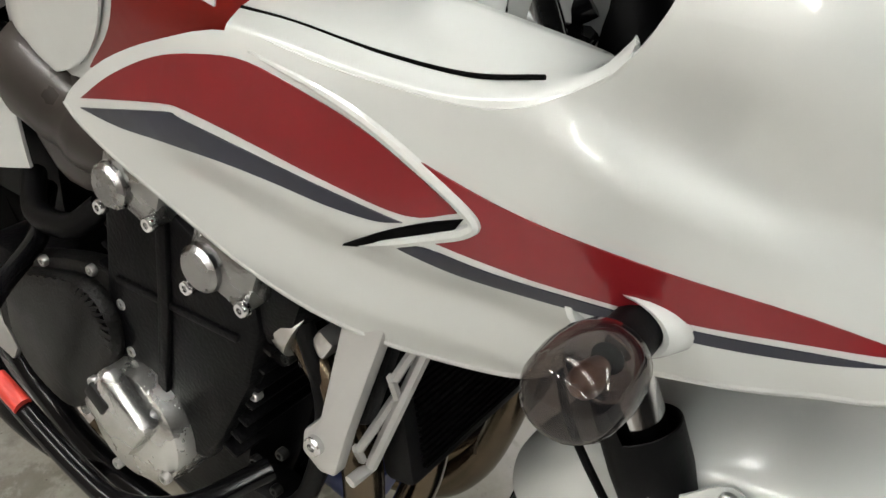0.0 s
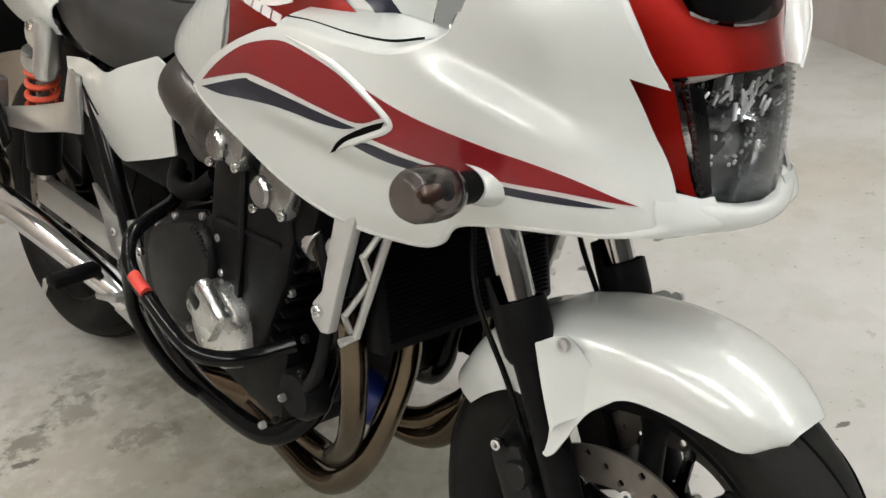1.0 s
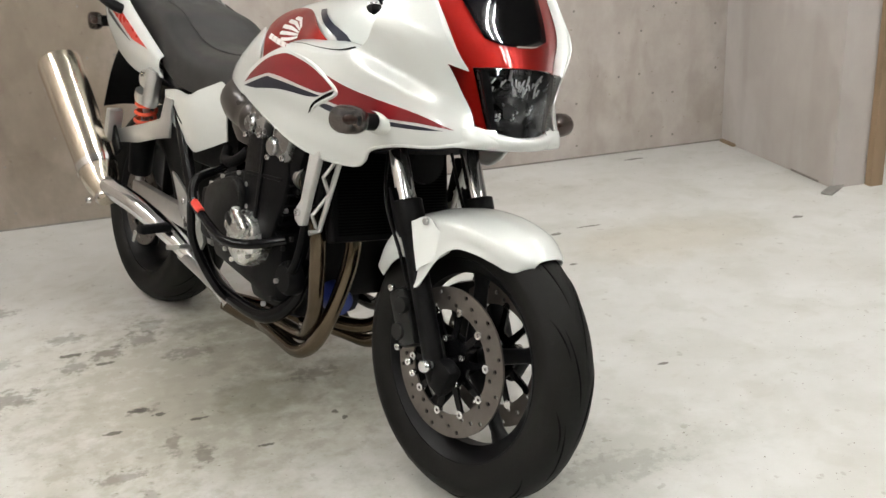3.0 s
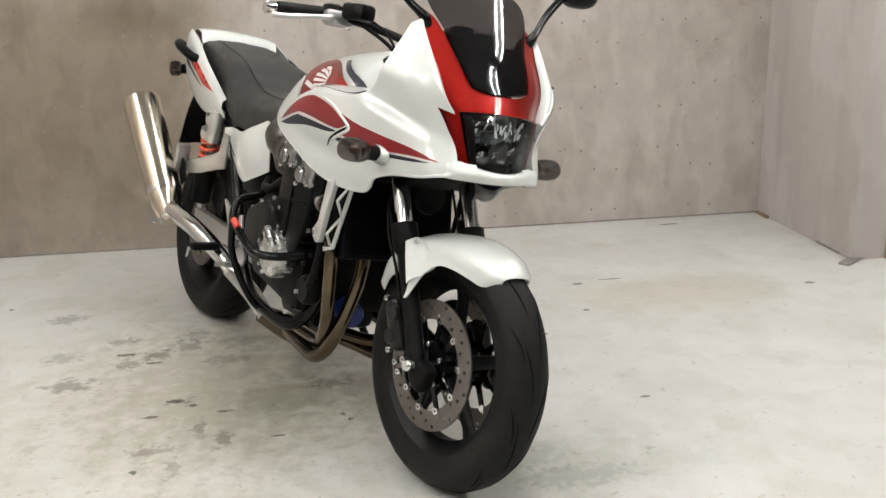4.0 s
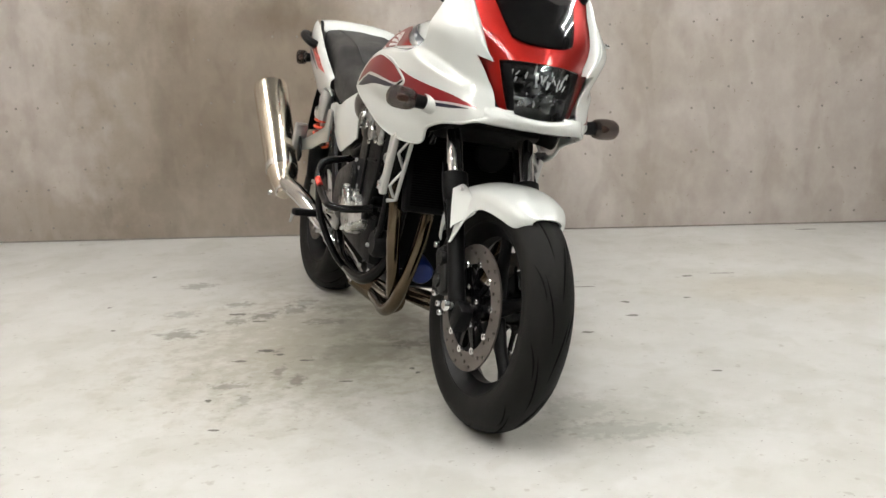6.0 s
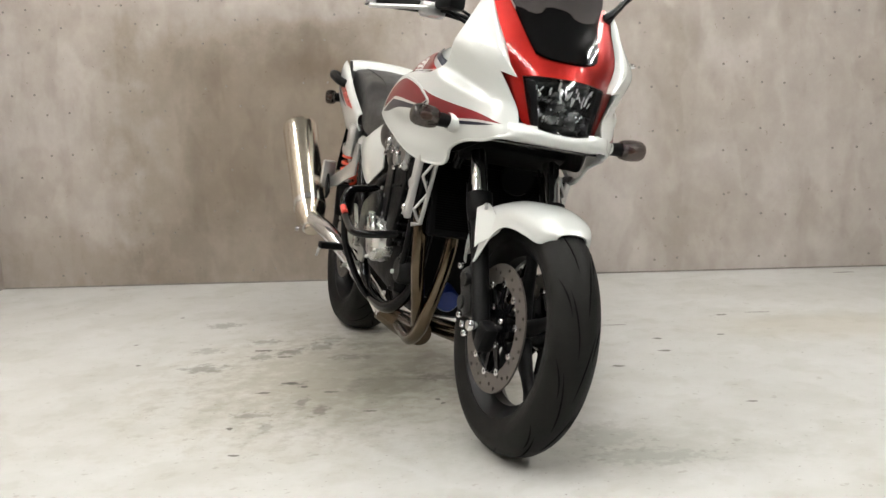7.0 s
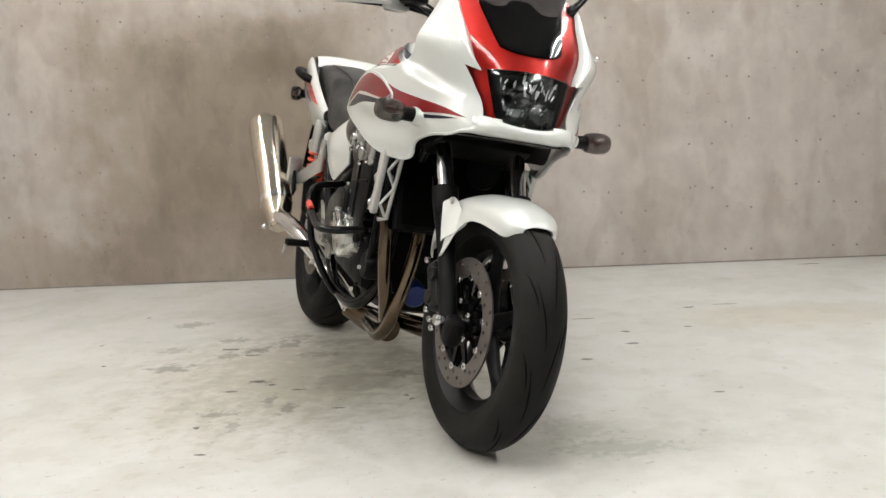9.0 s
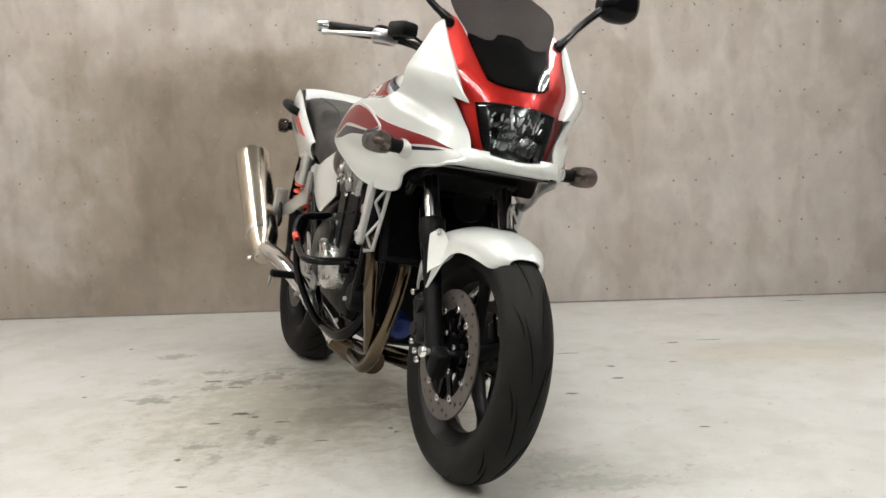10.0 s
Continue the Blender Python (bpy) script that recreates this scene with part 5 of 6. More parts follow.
# tail cowl wraps round behind the seat
TAIL_X = [-1.26, -1.36, -1.48, -1.60, -1.70, -1.78]
TAIL = [  # outer flank points (half-width, height) from the top inner edge to the bottom
    [(0.164, 0.782), (0.174, 0.776), (0.180, 0.765), (0.178, 0.745), (0.164, 0.722)],
    [(0.168, 0.838), (0.179, 0.828), (0.186, 0.805), (0.182, 0.765), (0.164, 0.715)],
    [(0.164, 0.896), (0.176, 0.882), (0.184, 0.85), (0.180, 0.79), (0.159, 0.725)],
    [(0.158, 0.960), (0.171, 0.938), (0.177, 0.89), (0.171, 0.82), (0.149, 0.755)],
    [(0.150, 0.992), (0.162, 0.966), (0.166, 0.91), (0.158, 0.845), (0.136, 0.795)],
    [(0.124, 0.985), (0.132, 0.965), (0.136, 0.92), (0.128, 0.87), (0.106, 0.84)],
]
tail_right, tail_left = both_sides("tail_cowl", loft_mesh([[(x, -y, z) for y, z in s] for x, s in zip(TAIL_X, TAIL)], 6, 5, thick=0.003), WHITE, bike, "pearl white tail cowl with a red stripe")
rows = []
for y in (-0.140, -0.11, -0.06, 0, 0.06, 0.11, 0.140):
    b = (abs(y) / 0.14) ** 3 * 0.012
    rows.append([(-1.615, y * 1.0, 0.960 - b), (-1.622, y, 0.985 - b), (-1.64, y, 1.000 - b), (-1.70, y * 0.97, 1.006 - b), (-1.77, y * 0.86, 0.998 - b), (-1.80, y * 0.8, 0.975 - b), (-1.80, y * 0.75, 0.90)])
loft("rear_spoiler", rows, WHITE, bike, "pearl white rear end of the tail", nu=4, nv=4, thick=0.004)


def tail_side(x, z):
    out = []
    for xi, zi in zip(np.atleast_1d(x), np.atleast_1d(z)):
        prof = spline(TAIL_X[::-1], np.array(TAIL[::-1]), [xi])[0]
        line = smooth_line(prof, 6)
        out.append(np.interp(zi, line[::-1, 1], line[::-1, 0]))
    return np.stack([x, -np.array(out), z], -1)


for hand, owner in ((-1, tail_right), (1, tail_left)):
    for name, line, mat in (("red_stripe", [(-1.33, 0.795), (-1.44, 0.845), (-1.58, 0.905), (-1.66, 0.925), (-1.66, 0.90), (-1.56, 0.862), (-1.43, 0.812)], BRIGHT_RED), ("navy_stripe", [(-1.45, 0.806), (-1.56, 0.850), (-1.66, 0.888), (-1.66, 0.876), (-1.56, 0.838)], NAVY)):
        v, f = skin(line, tail_side, 0.02, 0.002, out=0.0012, steps=1)
        link_mesh(name, v if hand < 0 else mirrored(v), f, mat, owner)
    tube("grab_rail", [(-1.53, hand * 0.155, 0.885), (-1.56, hand * 0.195, 0.90), (-1.66, hand * 0.20, 0.925), (-1.76, hand * 0.17, 0.935), (-1.80, hand * 0.12, 0.92)], [0.014, 0.016, 0.016, 0.015, 0.012], BLACK, bike, "black plastic grab rail", 12, 5)
turn_signal((-1.72, -0.12, 0.850), (-1.74, -0.205, 0.842), -1)
turn_signal((-1.72, 0.12, 0.850), (-1.74, 0.205, 0.842), 1)
box("tail_light", (-1.80, 0, 0.905), (0.03, 0.15, 0.055), BRIGHT_RED, bike, 0.012)
loft("rear_fender", [[(-1.30, -0.10, 0.74), (-1.30, 0, 0.76), (-1.30, 0.10, 0.74)], [(-1.5, -0.11, 0.76), (-1.5, 0, 0.79), (-1.5, 0.11, 0.76)], [(-1.70, -0.10, 0.78), (-1.70, 0, 0.80), (-1.70, 0.10, 0.78)], [(-1.82, -0.09, 0.70), (-1.82, 0, 0.71), (-1.82, 0.09, 0.70)], [(-1.90, -0.085, 0.56), (-1.90, 0, 0.57), (-1.90, 0.085, 0.56)]], BLACK, bike, "black rear mudguard", nu=5, nv=4, thick=0.004)
box("inner_mudguard", (-1.36, 0, 0.70), (0.24, 0.20, 0.16), BLACK, bike, 0.03)

seated(0.009, 0.01, 0.97)
# side covers
COVER = [(-1.183, 0.698), (-1.10, 0.708), (-1.00, 0.706), (-0.955, 0.722), (-0.91, 0.738), (-0.85, 0.758), (-0.80, 0.742), (-0.772, 0.731), (-0.800, 0.718), (-0.805, 0.70), (-0.800, 0.615), (-0.88, 0.588), (-0.985, 0.556), (-1.01, 0.558), (-1.075, 0.59), (-1.14, 0.625), (-1.178, 0.668)]


def cover_side(x, z):
    crest = np.exp(-(((x + 0.96) / 0.13) ** 2) - ((z - 0.67) / 0.075) ** 2) * 0.026 - 0.006
    return np.stack([x, -(0.188 + crest - 0.10 * np.clip(0.62 - z, 0, 0.1) + 0.02 * np.clip(x + 0.9, 0, 0.2)), z], -1)


for hand in (-1, 1):
    v, f = skin(curve(COVER, (0, 5, 7, 9, 10, 12)), cover_side, 0.02, 0.004, steps=1)
    cover = link_mesh("side_cover", v if hand < 0 else mirrored(v), f, WHITE, bike, "pearl white side cover with a dark slit")
    v, f = skin([(-1.160, 0.680), (-1.12, 0.668), (-1.045, 0.625), (-1.05, 0.622), (-1.125, 0.662)], cover_side, 0.02, 0.002, out=0.0012, steps=1)
    link_mesh("cover_slit", v if hand < 0 else mirrored(v), f, GROOVE_MAT, cover)

seated(0.035, 0.02, 0.93)
# ---- engine, frame, exhaust ----
engine = box("engine", (-0.705, 0, 0.385), (0.36, 0.40, 0.22), ENGINE, bike, 0.04, (0, 8, 0), "black four-cylinder engine with silver covers")
box("oil_pan", (-0.70, 0, 0.245), (0.24, 0.22, 0.09), ENGINE, engine, 0.03)
cyl_c, tilt = Vector((-0.60, 0, 0.52)), 19
box("cylinder_block", cyl_c, (0.19, 0.41, 0.20), ENGINE, engine, 0.02, (0, tilt, 0))
for k in range(7):
    d = Vector((math.sin(radians(tilt)), 0, math.cos(radians(tilt)))) * (-0.075 + 0.026 * k)
    box("fin", cyl_c + d, (0.215, 0.435, 0.005), ENGINE, engine, 0.002, (0, tilt, 0))
box("cylinder_head", (-0.552, 0, 0.645), (0.235, 0.44, 0.10), ENGINE, engine, 0.02, (0, tilt, 0))
box("cam_cover", (-0.538, 0, 0.695), (0.20, 0.43, 0.055), ENGINE, engine, 0.022, (0, tilt, 0))
for hand in (-1, 1):
    # upright casting at the end of the block and the bright end caps of the two camshafts
    casting = plate("chain_casting", [(-0.668, 0.648), (-0.62, 0.668), (-0.575, 0.662), (-0.535, 0.640), (-0.482, 0.636), (-0.476, 0.585), (-0.492, 0.52), (-0.53, 0.44), (-0.555, 0.395), (-0.605, 0.385), (-0.655, 0.42), (-0.690, 0.46), (-0.682, 0.54)], hand * 0.202, hand * 0.226, ENGINE, engine, 1, 0.008)
    plate("casting_rib", [(-0.592, 0.655), (-0.578, 0.655), (-0.585, 0.56), (-0.605, 0.42), (-0.618, 0.42), (-0.600, 0.56)], hand * 0.222, hand * 0.232, ENGINE, casting, 1, 0.003)
    plate("casting_rib", [(-0.660, 0.565), (-0.50, 0.575), (-0.50, 0.567), (-0.660, 0.557)], hand * 0.222, hand * 0.230, ENGINE, casting, 1, 0.002)
    for cx, cz in ((-0.612, 0.690), (-0.506, 0.655)):
        cap = box("cam_end_cap", (cx + 0.008, hand * 0.222, cz), (0.078, 0.05, 0.072), CAST, engine, 0.016, (0, tilt, 0), "bright polished camshaft end cap")
        lathe("cap_disc", [(0.006, 0.010), (0.017, 0.010), (0.021, 0.006), (0.022, -0.004)], (cx - 0.010, hand * 0.246, cz - 0.010), CAST, cap, (0, hand, 0), 28)
        for dx, dz in ((0.034, -0.03), (-0.03, -0.038)):
            bolt("cap_bolt", (cx + dx, hand * 0.244, cz + dz), (0, hand, 0), 0.007, CHROME, cap, 0.008)
    # clutch or generator cover with its bolt flange
    line = smooth_line([(-0.862, 0.45), (-0.845, 0.50), (-0.785, 0.53), (-0.70, 0.555), (-0.655, 0.535), (-0.648, 0.48), (-0.69, 0.40), (-0.75, 0.345), (-0.82, 0.36), (-0.855, 0.40)], 5, True)
    flange = plate("crankcase_cover", [tuple(p) for p in line], hand * 0.195, hand * 0.222, COVER_GREY, engine, 1, 0.006, "dark grey crankcase cover")
    c = line.mean(0)
    plate("cover_dome", [tuple(c + (p - c) * 0.86) for p in line], hand * 0.215, hand * 0.245, COVER_GREY, flange, 1, 0.012)
    for k in range(0, len(line), 5):
        p = c + (line[k] - c) * 0.95
        bolt("cover_bolt", (p[0], hand * 0.221, p[1]), (0, hand, 0), 0.006, ALLOY, flange, 0.007)
    # silver pulse cover, faceted on its face
    sc = lathe("pulse_cover", [(0.066, -0.02), (0.068, 0.02), (0.064, 0.040), (0.052, 0.050), (0.03, 0.052)], (-0.638, hand * 0.206, 0.405), PULSE, engine, (0, hand, 0), 40, "silver painted round engine cover")
    box("cover_rib", (-0.632, hand * 0.263, 0.437), (0.074, 0.026, 0.068), PULSE, sc, 0.009, (0, 35, 0))
    box("cover_pocket", (-0.650, hand * 0.2755, 0.452), (0.030, 0.006, 0.022), COVER_GREY, sc, 0.003, (0, 35, 0))
    for dx, dz in ((-0.06, 0.05), (0.055, 0.055), (0.07, -0.04), (-0.03, -0.075)):
        bolt("cover_bolt", (-0.638 + dx * 0.75, hand * 0.251, 0.405 + dz * 0.75), (0, hand, 0), 0.006, ALLOY, sc, 0.008)
    # throttle body and intake bell
    lathe("throttle_body", [(0.02, -0.10), (0.052, -0.10), (0.058, -0.07), (0.054, -0.02), (0.050, 0.0), (0.053, 0.006), (0.053, 0.02), (0.044, 0.05), (0.044, 0.09)], (-0.735, hand * 0.168, 0.685), THROTTLE_GREY, engine, (0.93, 0, -0.36), 28, "grey-brown throttle body")
    plate("throttle_shield", [(-0.815, 0.705), (-0.78, 0.722), (-0.715, 0.742), (-0.665, 0.712), (-0.680, 0.672), (-0.715, 0.610), (-0.77, 0.612), (-0.812, 0.655)], hand * 0.150, hand * 0.202, THROTTLE_GREY, engine, 1, 0.018)
    tube("coolant_hose", [(-0.72, hand * 0.19, 0.60), (-0.755, hand * 0.205, 0.57), (-0.82, hand * 0.20, 0.56), (-0.86, hand * 0.17, 0.58)], 0.014, BLACK, engine, "", 12, 5)
    tube("breather_hose", [(-0.45, hand * 0.20, 0.60), (-0.42, hand * 0.205, 0.52), (-0.45, hand * 0.20, 0.40), (-0.52, hand * 0.19, 0.32)], 0.010, BLACK, engine, "", 10, 5)
    for k, (x, z) in enumerate(((-0.50, 0.50), (-0.475, 0.44), (-0.49, 0.38), (-0.52, 0.33), (-0.545, 0.28), (-0.47, 0.55), (-0.57, 0.26), (-0.51, 0.41))):
        bolt("case_bolt", (x, hand * (0.205 - 0.006 * (k % 3)), z), (0, hand, 0), 0.006, COVER_GREY if k % 3 else ALLOY, engine, 0.009)
    box("sensor", (-0.435, hand * 0.19, 0.575), (0.02, 0.03, 0.055), ALLOY, engine, 0.006, (0, 30, 0))
    lathe("starter_boss", [(0.01, 0.02), (0.032, 0.02), (0.04, 0.008), (0.04, -0.02)], (-0.50, hand * 0.185, 0.34), ENGINE, engine, (0, hand, 0), 24)
    box("injector_box", (-0.50, hand * 0.185, 0.565), (0.07, 0.03, 0.05), BLACK, engine, 0.01, (0, tilt, 0))

# frame: cradle, rails and rear stays
for hand in (-1, 1):
    tube("frame_downtube", [(-0.30, hand * 0.07, 0.86), (-0.36, hand * 0.10, 0.72), (-0.46, hand * 0.125, 0.50), (-0.50, hand * 0.13, 0.36), (-0.535, hand * 0.145, 0.27), (-0.615, hand * 0.176, 0.212), (-0.785, hand * 0.183, 0.216), (-0.915, hand * 0.165, 0.235), (-0.985, hand * 0.165, 0.295), (-1.03, hand * 0.178, 0.43), (-1.09, hand * 0.185, 0.57), (-1.16, hand * 0.175, 0.69)], 0.018, GLOSS_BLACK, bike, "black tubular frame cradle", 14, 6)
    tube("frame_rail", [(-0.30, hand * 0.06, 0.88), (-0.42, hand * 0.12, 0.80), (-0.62, hand * 0.15, 0.745), (-0.85, hand * 0.15, 0.715), (-1.15, hand * 0.15, 0.70), (-1.40, hand * 0.13, 0.735), (-1.65, hand * 0.11, 0.80)], 0.018, GLOSS_BLACK, bike, "black upper frame rail", 12, 5)
    # swing arm
    box("swing_arm", (-1.25, hand * 0.125, 0.335), (0.56, 0.032, 0.062), ALLOY, bike, 0.01, (0, 2, 0), "satin alloy swing arm")
    # rear shock with a coloured coil spring and reservoir
    top, low = Vector((-1.375, hand * 0.165, 0.700)), Vector((-1.475, hand * 0.140, 0.385))
    ax = (low - top).normalized()
    shock = tube("rear_shock", [top, low], 0.013, ALLOY, bike, "rear shock absorber with an orange-red spring", 14, 2)
    u = ax.cross(Vector((0, 1, 0))).normalized()
    w = ax.cross(u)
    coil = [tuple(top + ax * (0.075 + 0.105 * s) + (u * math.cos(s * 2 * math.pi * 4) + w * math.sin(s * 2 * math.pi * 4)) * 0.030) for s in np.linspace(0, 1, 130)]
    v, f = tube_mesh(coil, 0.0062, 8, 1)
    link_mesh("spring", v, f, SPRING, shock, "orange-red coil spring")
    lathe("spring_cap", [(0.012, -0.02), (0.038, -0.02), (0.040, 0.0), (0.036, 0.012), (0.012, 0.012)], top + ax * 0.06, ALLOY, shock, ax, 24)
    # added black sleeve, standing in for the spring's shaded lower half
    lathe("dark_spring_sleeve", [(0.012, -0.005), (0.038, -0.005), (0.040, 0.01), (0.036, 0.12), (0.012, 0.13)], top + ax * 0.185, BLACK, shock, ax, 24)
    lathe("shock_eye", [(0.012, -0.022), (0.026, -0.022), (0.026, 0.022), (0.012, 0.022)], top, ALLOY, shock, (0, 1, 0), 20)
    lathe("reservoir", [(0.005, -0.055), (0.022, -0.055), (0.025, -0.045), (0.025, 0.045), (0.022, 0.055), (0.005, 0.055)], top + Vector((0.062, hand * 0.018, -0.020)), ALLOY, shock, (0.3, 0, 1), 20, "alloy gas reservoir")
    # silver bracket in front of the shock
    plate("shock_bracket", [(-1.136, 0.668), (-1.178, 0.672), (-1.205, 0.608), (-1.34, 0.572), (-1.50, 0.535), (-1.505, 0.495), (-1.36, 0.515), (-1.215, 0.550), (-1.142, 0.563)], hand * 0.198, hand * 0.206, SILVER, bike, 1, 0.002, "silver passenger peg bracket")
    box("peg_mount", (-1.515, hand * 0.215, 0.545), (0.03, 0.05, 0.10), SILVER, bike, 0.008, (0, 12, 0))
    # foot peg hanger plate
    hanger = plate("peg_hanger", [(-1.150, 0.470), (-1.125, 0.462), (-1.05, 0.425), (-1.00, 0.445), (-0.985, 0.40), (-0.935, 0.32), (-0.95, 0.295), (-1.0, 0.305), (-1.025, 0.345), (-1.085, 0.36), (-1.11, 0.41)], hand * 0.178, hand * 0.188, SILVER, bike, 1, 0.002, "silver foot peg hanger")
    peg = box("foot_peg", (-1.105, hand * 0.255, 0.320), (0.034, 0.105, 0.024), BLACK, hanger, 0.008, (0, 0, -10 * hand), "black rubber foot peg")
    tube("peg_feeler", [(-1.14, hand * 0.295, 0.307), (-1.145, hand * 0.30, 0.277)], [0.006, 0.004], ALLOY, peg, "", 8, 1)
    bolt("hanger_bolt", (-0.965, hand * 0.188, 0.40), (0, hand, 0), 0.009, CHROME, hanger, 0.008)
    bolt("hanger_bolt", (-1.06, hand * 0.188, 0.405), (0, hand, 0), 0.009, CHROME, hanger, 0.008)
    pedal = loft("brake_pedal" if hand < 0 else "gear_pedal", [[(-1.10 + 0.20 * s, hand * (0.172 - 0.014 * s) + dy, 0.248 - 0.050 * s + dz) for dy, dz in ((-0.008, -0.014 + 0.006 * s), (0.008, -0.014 + 0.006 * s), (0.008, 0.014 - 0.006 * s), (-0.008, 0.014 - 0.006 * s))] for s in (0, 0.3, 0.7, 1.0)], SILVER, bike, "silver foot pedal", closed=True, cap=True, nu=3, nv=3)
    box("pedal_pad", (-1.09, hand * 0.185, 0.268), (0.09, 0.04, 0.014), SILVER, pedal, 0.005, (0, -15, 0))
    # engine guard
    guard = tube("engine_guard", [(-0.855, hand * 0.160, 0.560), (-0.825, hand * 0.190, 0.552), (-0.797, hand * 0.222, 0.542), (-0.765, hand * 0.285, 0.535), (-0.748, hand * 0.318, 0.525), (-0.740, hand * 0.330, 0.505), (-0.728, hand * 0.333, 0.482), (-0.69, hand * 0.335, 0.462), (-0.60, hand * 0.337, 0.432), (-0.545, hand * 0.333, 0.424), (-0.50, hand * 0.295, 0.427), (-0.47, hand * 0.225, 0.440)], 0.0112, GLOSS_BLACK, bike, "gloss black tubular engine guard", 14, 6)
    tube("guard_brace", [(-0.752, hand * 0.326, 0.490), (-0.783, hand * 0.309, 0.433), (-0.802, hand * 0.292, 0.370), (-0.802, hand * 0.258, 0.300), (-0.790, hand * 0.215, 0.235), (-0.775, hand * 0.182, 0.205)], 0.0112, GLOSS_BLACK, guard, "", 14, 6)
    # plain label bar on the guard
    v, f = tube_mesh([(-0.714, hand * 0.3375, 0.4785), (-0.676, hand * 0.3385, 0.4655)], 0.0098, 14, 1)
    link_mesh("guard_label", v, f, LABEL_RED, guard, "orange-red sticker on the tube")
tube("swing_pivot", [(-1.0, -0.21, 0.36), (-1.0, 0.21, 0.36)], 0.02, ALLOY, bike, "", 16, 1)
box("battery_box", (-1.0, 0, 0.60), (0.30, 0.30, 0.20), BLACK, bike, 0.03)
box("air_box", (-0.80, 0, 0.70), (0.22, 0.26, 0.10), BLACK, bike, 0.03)
box("gearbox_cover", (-0.92, -0.15, 0.40), (0.10, 0.08, 0.14), ENGINE, engine, 0.02)
tube("steering_head", [(-0.245, 0, 0.75), (-0.345, 0, 0.965)], 0.034, BLACK, bike, "", 18, 1)

seated(0.03, 0.02)
# exhaust: four bent headers into one collector, silencer on the right
for hand in (-1, 1):
    outer = [(-0.475, 0.172, 0.595), (-0.432, 0.178, 0.565), (-0.397, 0.178, 0.51), (-0.388, 0.171, 0.445), (-0.398, 0.160, 0.36), (-0.430, 0.138, 0.285), (-0.482, 0.113, 0.222), (-0.56, 0.085, 0.175), (-0.80, 0.05, 0.15)]
    inner = [(-0.475, 0.072, 0.595), (-0.43, 0.076, 0.57), (-0.395, 0.078, 0.52), (-0.382, 0.080, 0.455), (-0.383, 0.085, 0.395), (-0.402, 0.092, 0.32), (-0.432, 0.100, 0.24), (-0.478, 0.103, 0.175), (-0.54, 0.104, 0.14), (-0.64, 0.09, 0.135), (-0.80, 0.06, 0.13)]
    for line in (outer, inner):
        header = tube("exhaust_header", [(x, hand * y, z) for x, y, z in line], 0.0188, HEADER, bike, "heat-browned steel exhaust header", 18, 6)
        x, y, z = line[0]
        lathe("header_flange", [(0.02, -0.006), (0.032, -0.006), (0.032, 0.008), (0.02, 0.008)], (x + 0.02, hand * y, z - 0.008), ALLOY, header, (1, 0, -0.4), 20)
seated()
tube("collector", [(-0.74, 0.0, 0.135), (-0.80, 0.0, 0.137), (-0.88, -0.03, 0.142), (-0.94, -0.08, 0.16)], [0.04, 0.048, 0.04, 0.028], HEADER, bike, "", 20, 5)
tube("link_pipe", [(-0.92, -0.07, 0.155), (-0.99, -0.10, 0.215), (-1.08, -0.165, 0.300), (-1.21, -0.218, 0.365), (-1.395, -0.250, 0.400)], [0.028, 0.028, 0.028, 0.029, 0.031], CHROME, bike, "chromed exhaust link pipe", 20, 6)
m0, m1 = Vector((-1.385, -0.250, 0.370)), Vector((-1.762, -0.284, 0.755))
md = (m1 - m0).normalized()
ml = (m1 - m0).length - 0.045
silencer = lathe("silencer", [(0.028, -0.02), (0.036, 0.0), (0.050, 0.045), (0.0555, 0.07), (0.057, 0.085), (0.0670, ml - 0.02), (0.0650, ml - 0.006), (0.055, ml), (0.036, ml - 0.004), (0.034, ml - 0.03)], m0, BRUSHED, bike, md, 48, "brushed stainless steel silencer")
lathe("silencer_band", [(0.056, -0.012), (0.0595, -0.012), (0.0600, 0.012), (0.057, 0.012)], m0 + md * 0.10, CHROME, silencer, md, 48)
lathe("heat_shield", [(0.0295, 0.0), (0.036, 0.0), (0.036, 0.01), (0.0295, 0.01)], m0 - md * 0.01, CHROME, silencer, md, 32)
box("silencer_strap", m0 + md * 0.17 + Vector((0.03, 0.060, 0.05)), (0.045, 0.01, 0.14), BLACK, silencer, 0.004, (0, -38, 0))
bolt("strap_bolt", m0 + Vector((0.0, -0.048, -0.015)), (0, -1, 0), 0.009, CHROME, silencer, 0.012)

# oil filter and radiator
lathe("oil_filter", [(0.01, 0.055), (0.03, 0.055), (0.035, 0.048), (0.035, -0.05), (0.03, -0.055)], (-0.500, -0.03, 0.300), BLUE, bike, (1, 0, -0.25), 28, "blue oil filter")
radiator = box("radiator", (-0.345, 0, 0.575), (0.035, 0.33, 0.20), BLACK, bike, 0.008, (0, -12, 0), "black radiator")
for k in range(26):
    box("radiator_fin", (-0.327 + (0.648 - 0.16 * k / 25 - 0.575) * -0.21, 0, 0.658 - 0.16 * k / 25), (0.004, 0.30, 0.0035), GROOVE_MAT, radiator, 0, (0, -12, 0))
lathe("horn", [(0.01, 0.012), (0.045, 0.010), (0.048, 0.0), (0.03, -0.02)], (-0.285, 0.05, 0.66), BLACK, bike, (1, 0, 0), 28, "black horn")
seated(0.03, 0.02)
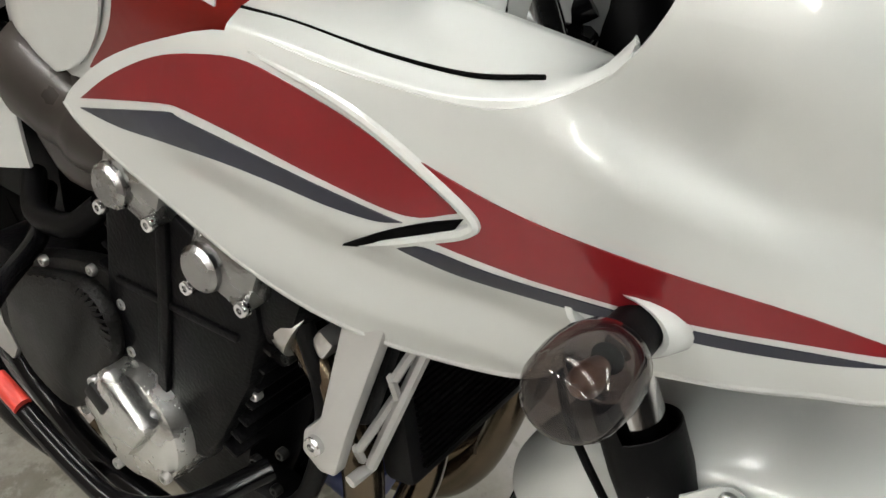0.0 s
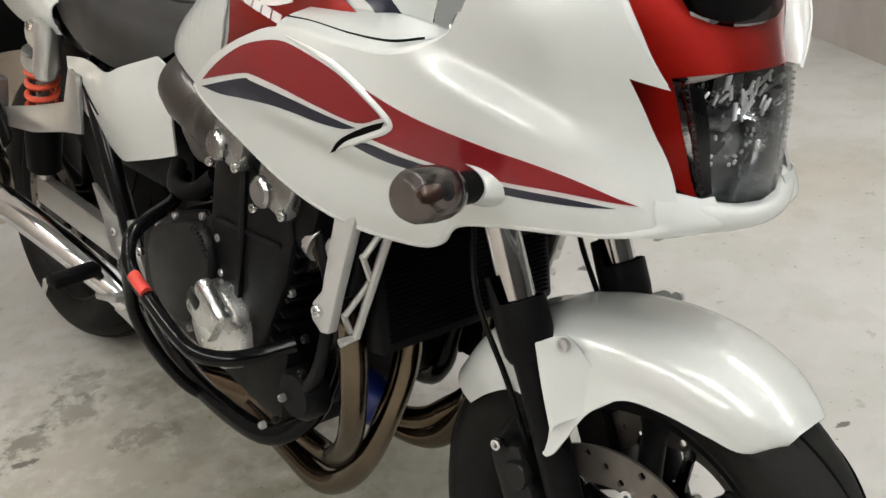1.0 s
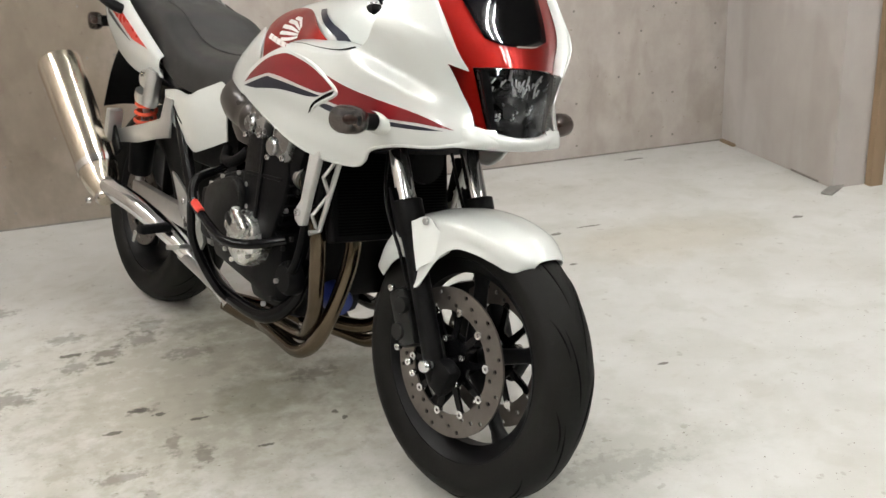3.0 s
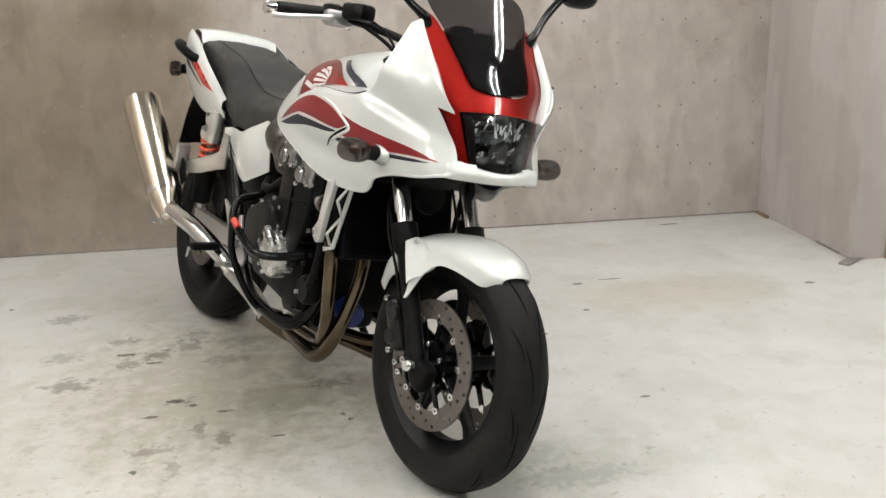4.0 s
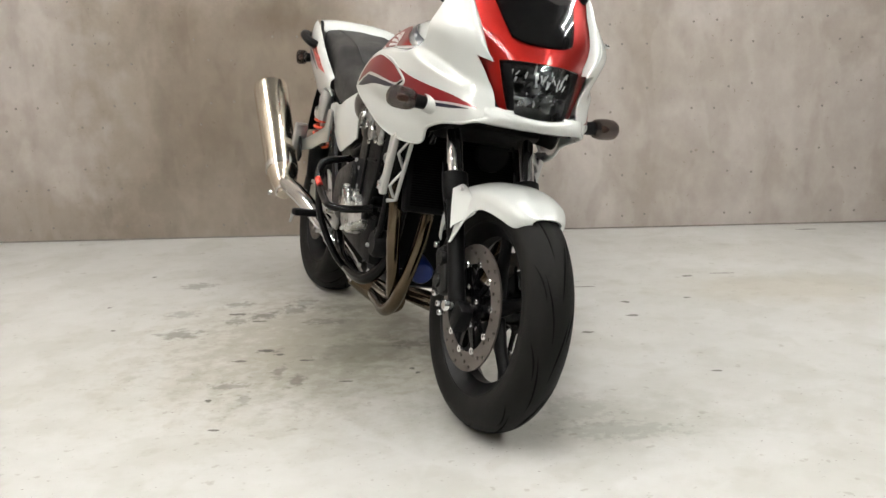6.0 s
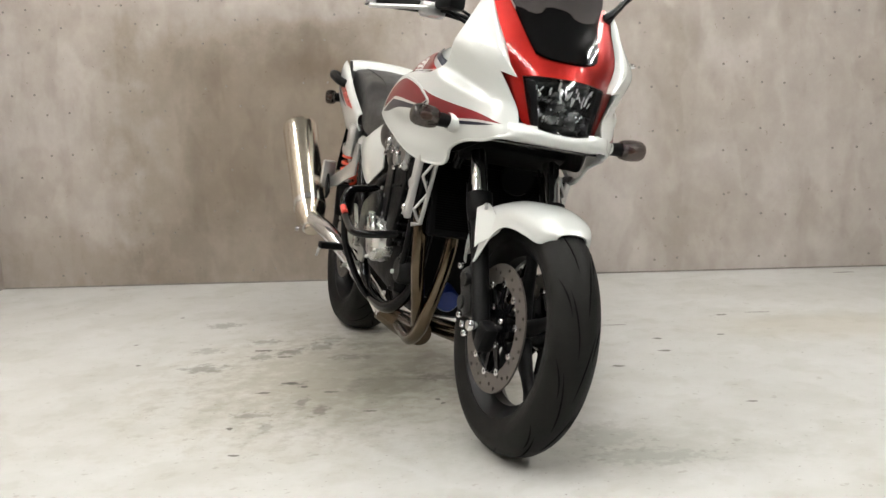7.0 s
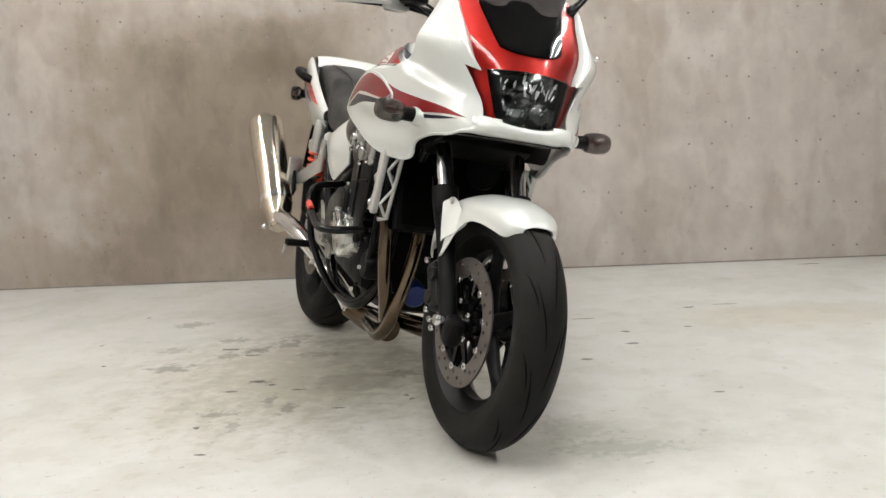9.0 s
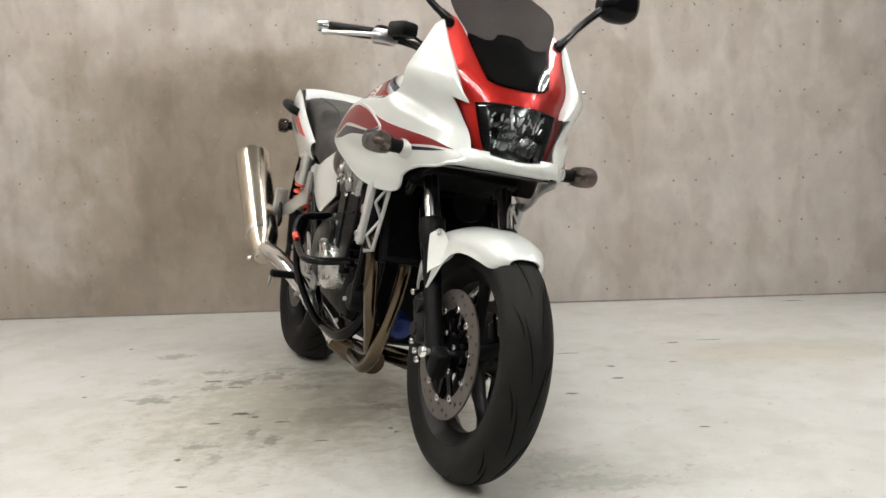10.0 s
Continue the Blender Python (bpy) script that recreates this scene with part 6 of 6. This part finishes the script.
for hand in (-1, 1):
    trim = plate("radiator_trim", [(-0.370, 0.664), (-0.331, 0.668), (-0.344, 0.622), (-0.366, 0.545), (-0.378, 0.494), (-0.394, 0.490), (-0.414, 0.503), (-0.412, 0.526), (-0.394, 0.548)], hand * 0.206, hand * 0.222, TRIM, bike, 1, 0.003, "silver radiator side trim")
    for s in range(4):
        x, z = -0.318 - 0.016 * s, 0.655 - 0.045 * s
        zz = z - 0.045
        tube("trim_rung", [(x - 0.003, hand * (0.205 if s % 2 else 0.178), z), (x - 0.016, hand * (0.178 if s % 2 else 0.205), zz)], 0.0042, TRIM, trim, "", 6, 1)
    tube("trim_edge", [(-0.315, hand * 0.177, 0.66), (-0.372, hand * 0.181, 0.482), (-0.375, hand * 0.205, 0.478)], 0.006, TRIM, trim, "", 8, 1)
    plate("radiator_shroud", [(-0.378, 0.642), (-0.335, 0.650), (-0.362, 0.545), (-0.396, 0.528)], hand * 0.186, hand * 0.202, BLACK, trim, 1, 0.003, "matt black radiator shroud")
    bolt("trim_bolt", (-0.397, hand * 0.222, 0.520), (0, hand, 0), 0.009, CHROME, trim, 0.007)

seated(-0.012, 0.0, 0.92)
# handlebar, grips, levers, switches
bar = tube("handlebar", [(-0.455, -0.37, 1.072), (-0.455, -0.24, 1.080), (-0.42, -0.12, 1.065), (-0.36, -0.05, 1.045), (-0.355, 0, 1.042), (-0.38, 0.05, 1.045), (-0.46, 0.12, 1.065), (-0.53, 0.24, 1.080), (-0.555, 0.37, 1.072)], 0.011, BLACK, bike, "black tubular handlebar", 12, 6)
for hand in (-1, 1):
    g0 = Vector((-0.462, -0.385, 1.071)) if hand < 0 else Vector((-0.557, 0.385, 1.071))
    g1 = Vector((-0.458, -0.255, 1.079)) if hand < 0 else Vector((-0.533, 0.255, 1.079))
    tube("grip", [g0, g1], 0.0165, RUBBER, bar, "black rubber grip", 18, 1)
    d = (g0 - g1).normalized()
    tube("bar_end", [g0, g0 + d * 0.012, g0 + d * 0.035], [0.012, 0.0165, 0.0155], CHROME, bar, "", 16, 1)
    box("switch_box", g1 - d * 0.03, (0.042, 0.05, 0.05), BLACK, bar, 0.012)
    mc = g1 - d * 0.025 + Vector((0.045, 0, -0.012))
    box("master_cylinder", mc, (0.04, 0.075, 0.04), ALLOY, bar, 0.01, (0, 0, 10 * hand))
    box("fluid_reservoir", mc + Vector((0.045, -hand * 0.035, 0.022)), (0.075, 0.062, 0.042), BLACK, bar, 0.012, (0, 0, -20 * hand), "black brake fluid reservoir")
    tube("lever", [mc + Vector((0.012, hand * 0.02, 0.0)), mc + Vector((0.012, hand * 0.06, -0.004)), g0 + Vector((0.045, 0, -0.018)), g0 + Vector((0.025, hand * 0.022, -0.018))], [0.008, 0.0065, 0.006, 0.008], ALLOY, bar, "silver lever", 10, 5)
    tube("cable", [mc + Vector((0.02, -hand * 0.02, 0)), mc + Vector((0.06, -hand * 0.05, -0.01)), (-0.30, hand * 0.10, 1.0), (-0.30, hand * 0.06, 0.90)], 0.005, BLACK, bar, "", 8, 6)
    tube("cable", [g1 - d * 0.03 + Vector((0.0, 0, 0.02)), (-0.38, hand * 0.17, 1.085), (-0.30, hand * 0.12, 1.03), (-0.29, hand * 0.09, 0.92)], 0.004, BLACK, bar, "", 8, 6)

seated()
# side stand
tube("side_stand", [(-0.88, 0.16, 0.27), (-0.82, 0.24, 0.12), (-0.79, 0.30, 0.0)], [0.014, 0.012, 0.011], BLACK, bike, "black side stand, folded out", 12, 4)
box("stand_foot", (-0.79, 0.305, -0.055), (0.07, 0.05, 0.01), BLACK, bike, 0.003, (12, 0, 0))
box("seat_lock_panel", (-1.2, 0, 0.73), (0.5, 0.26, 0.05), BLACK, bike, 0.01)
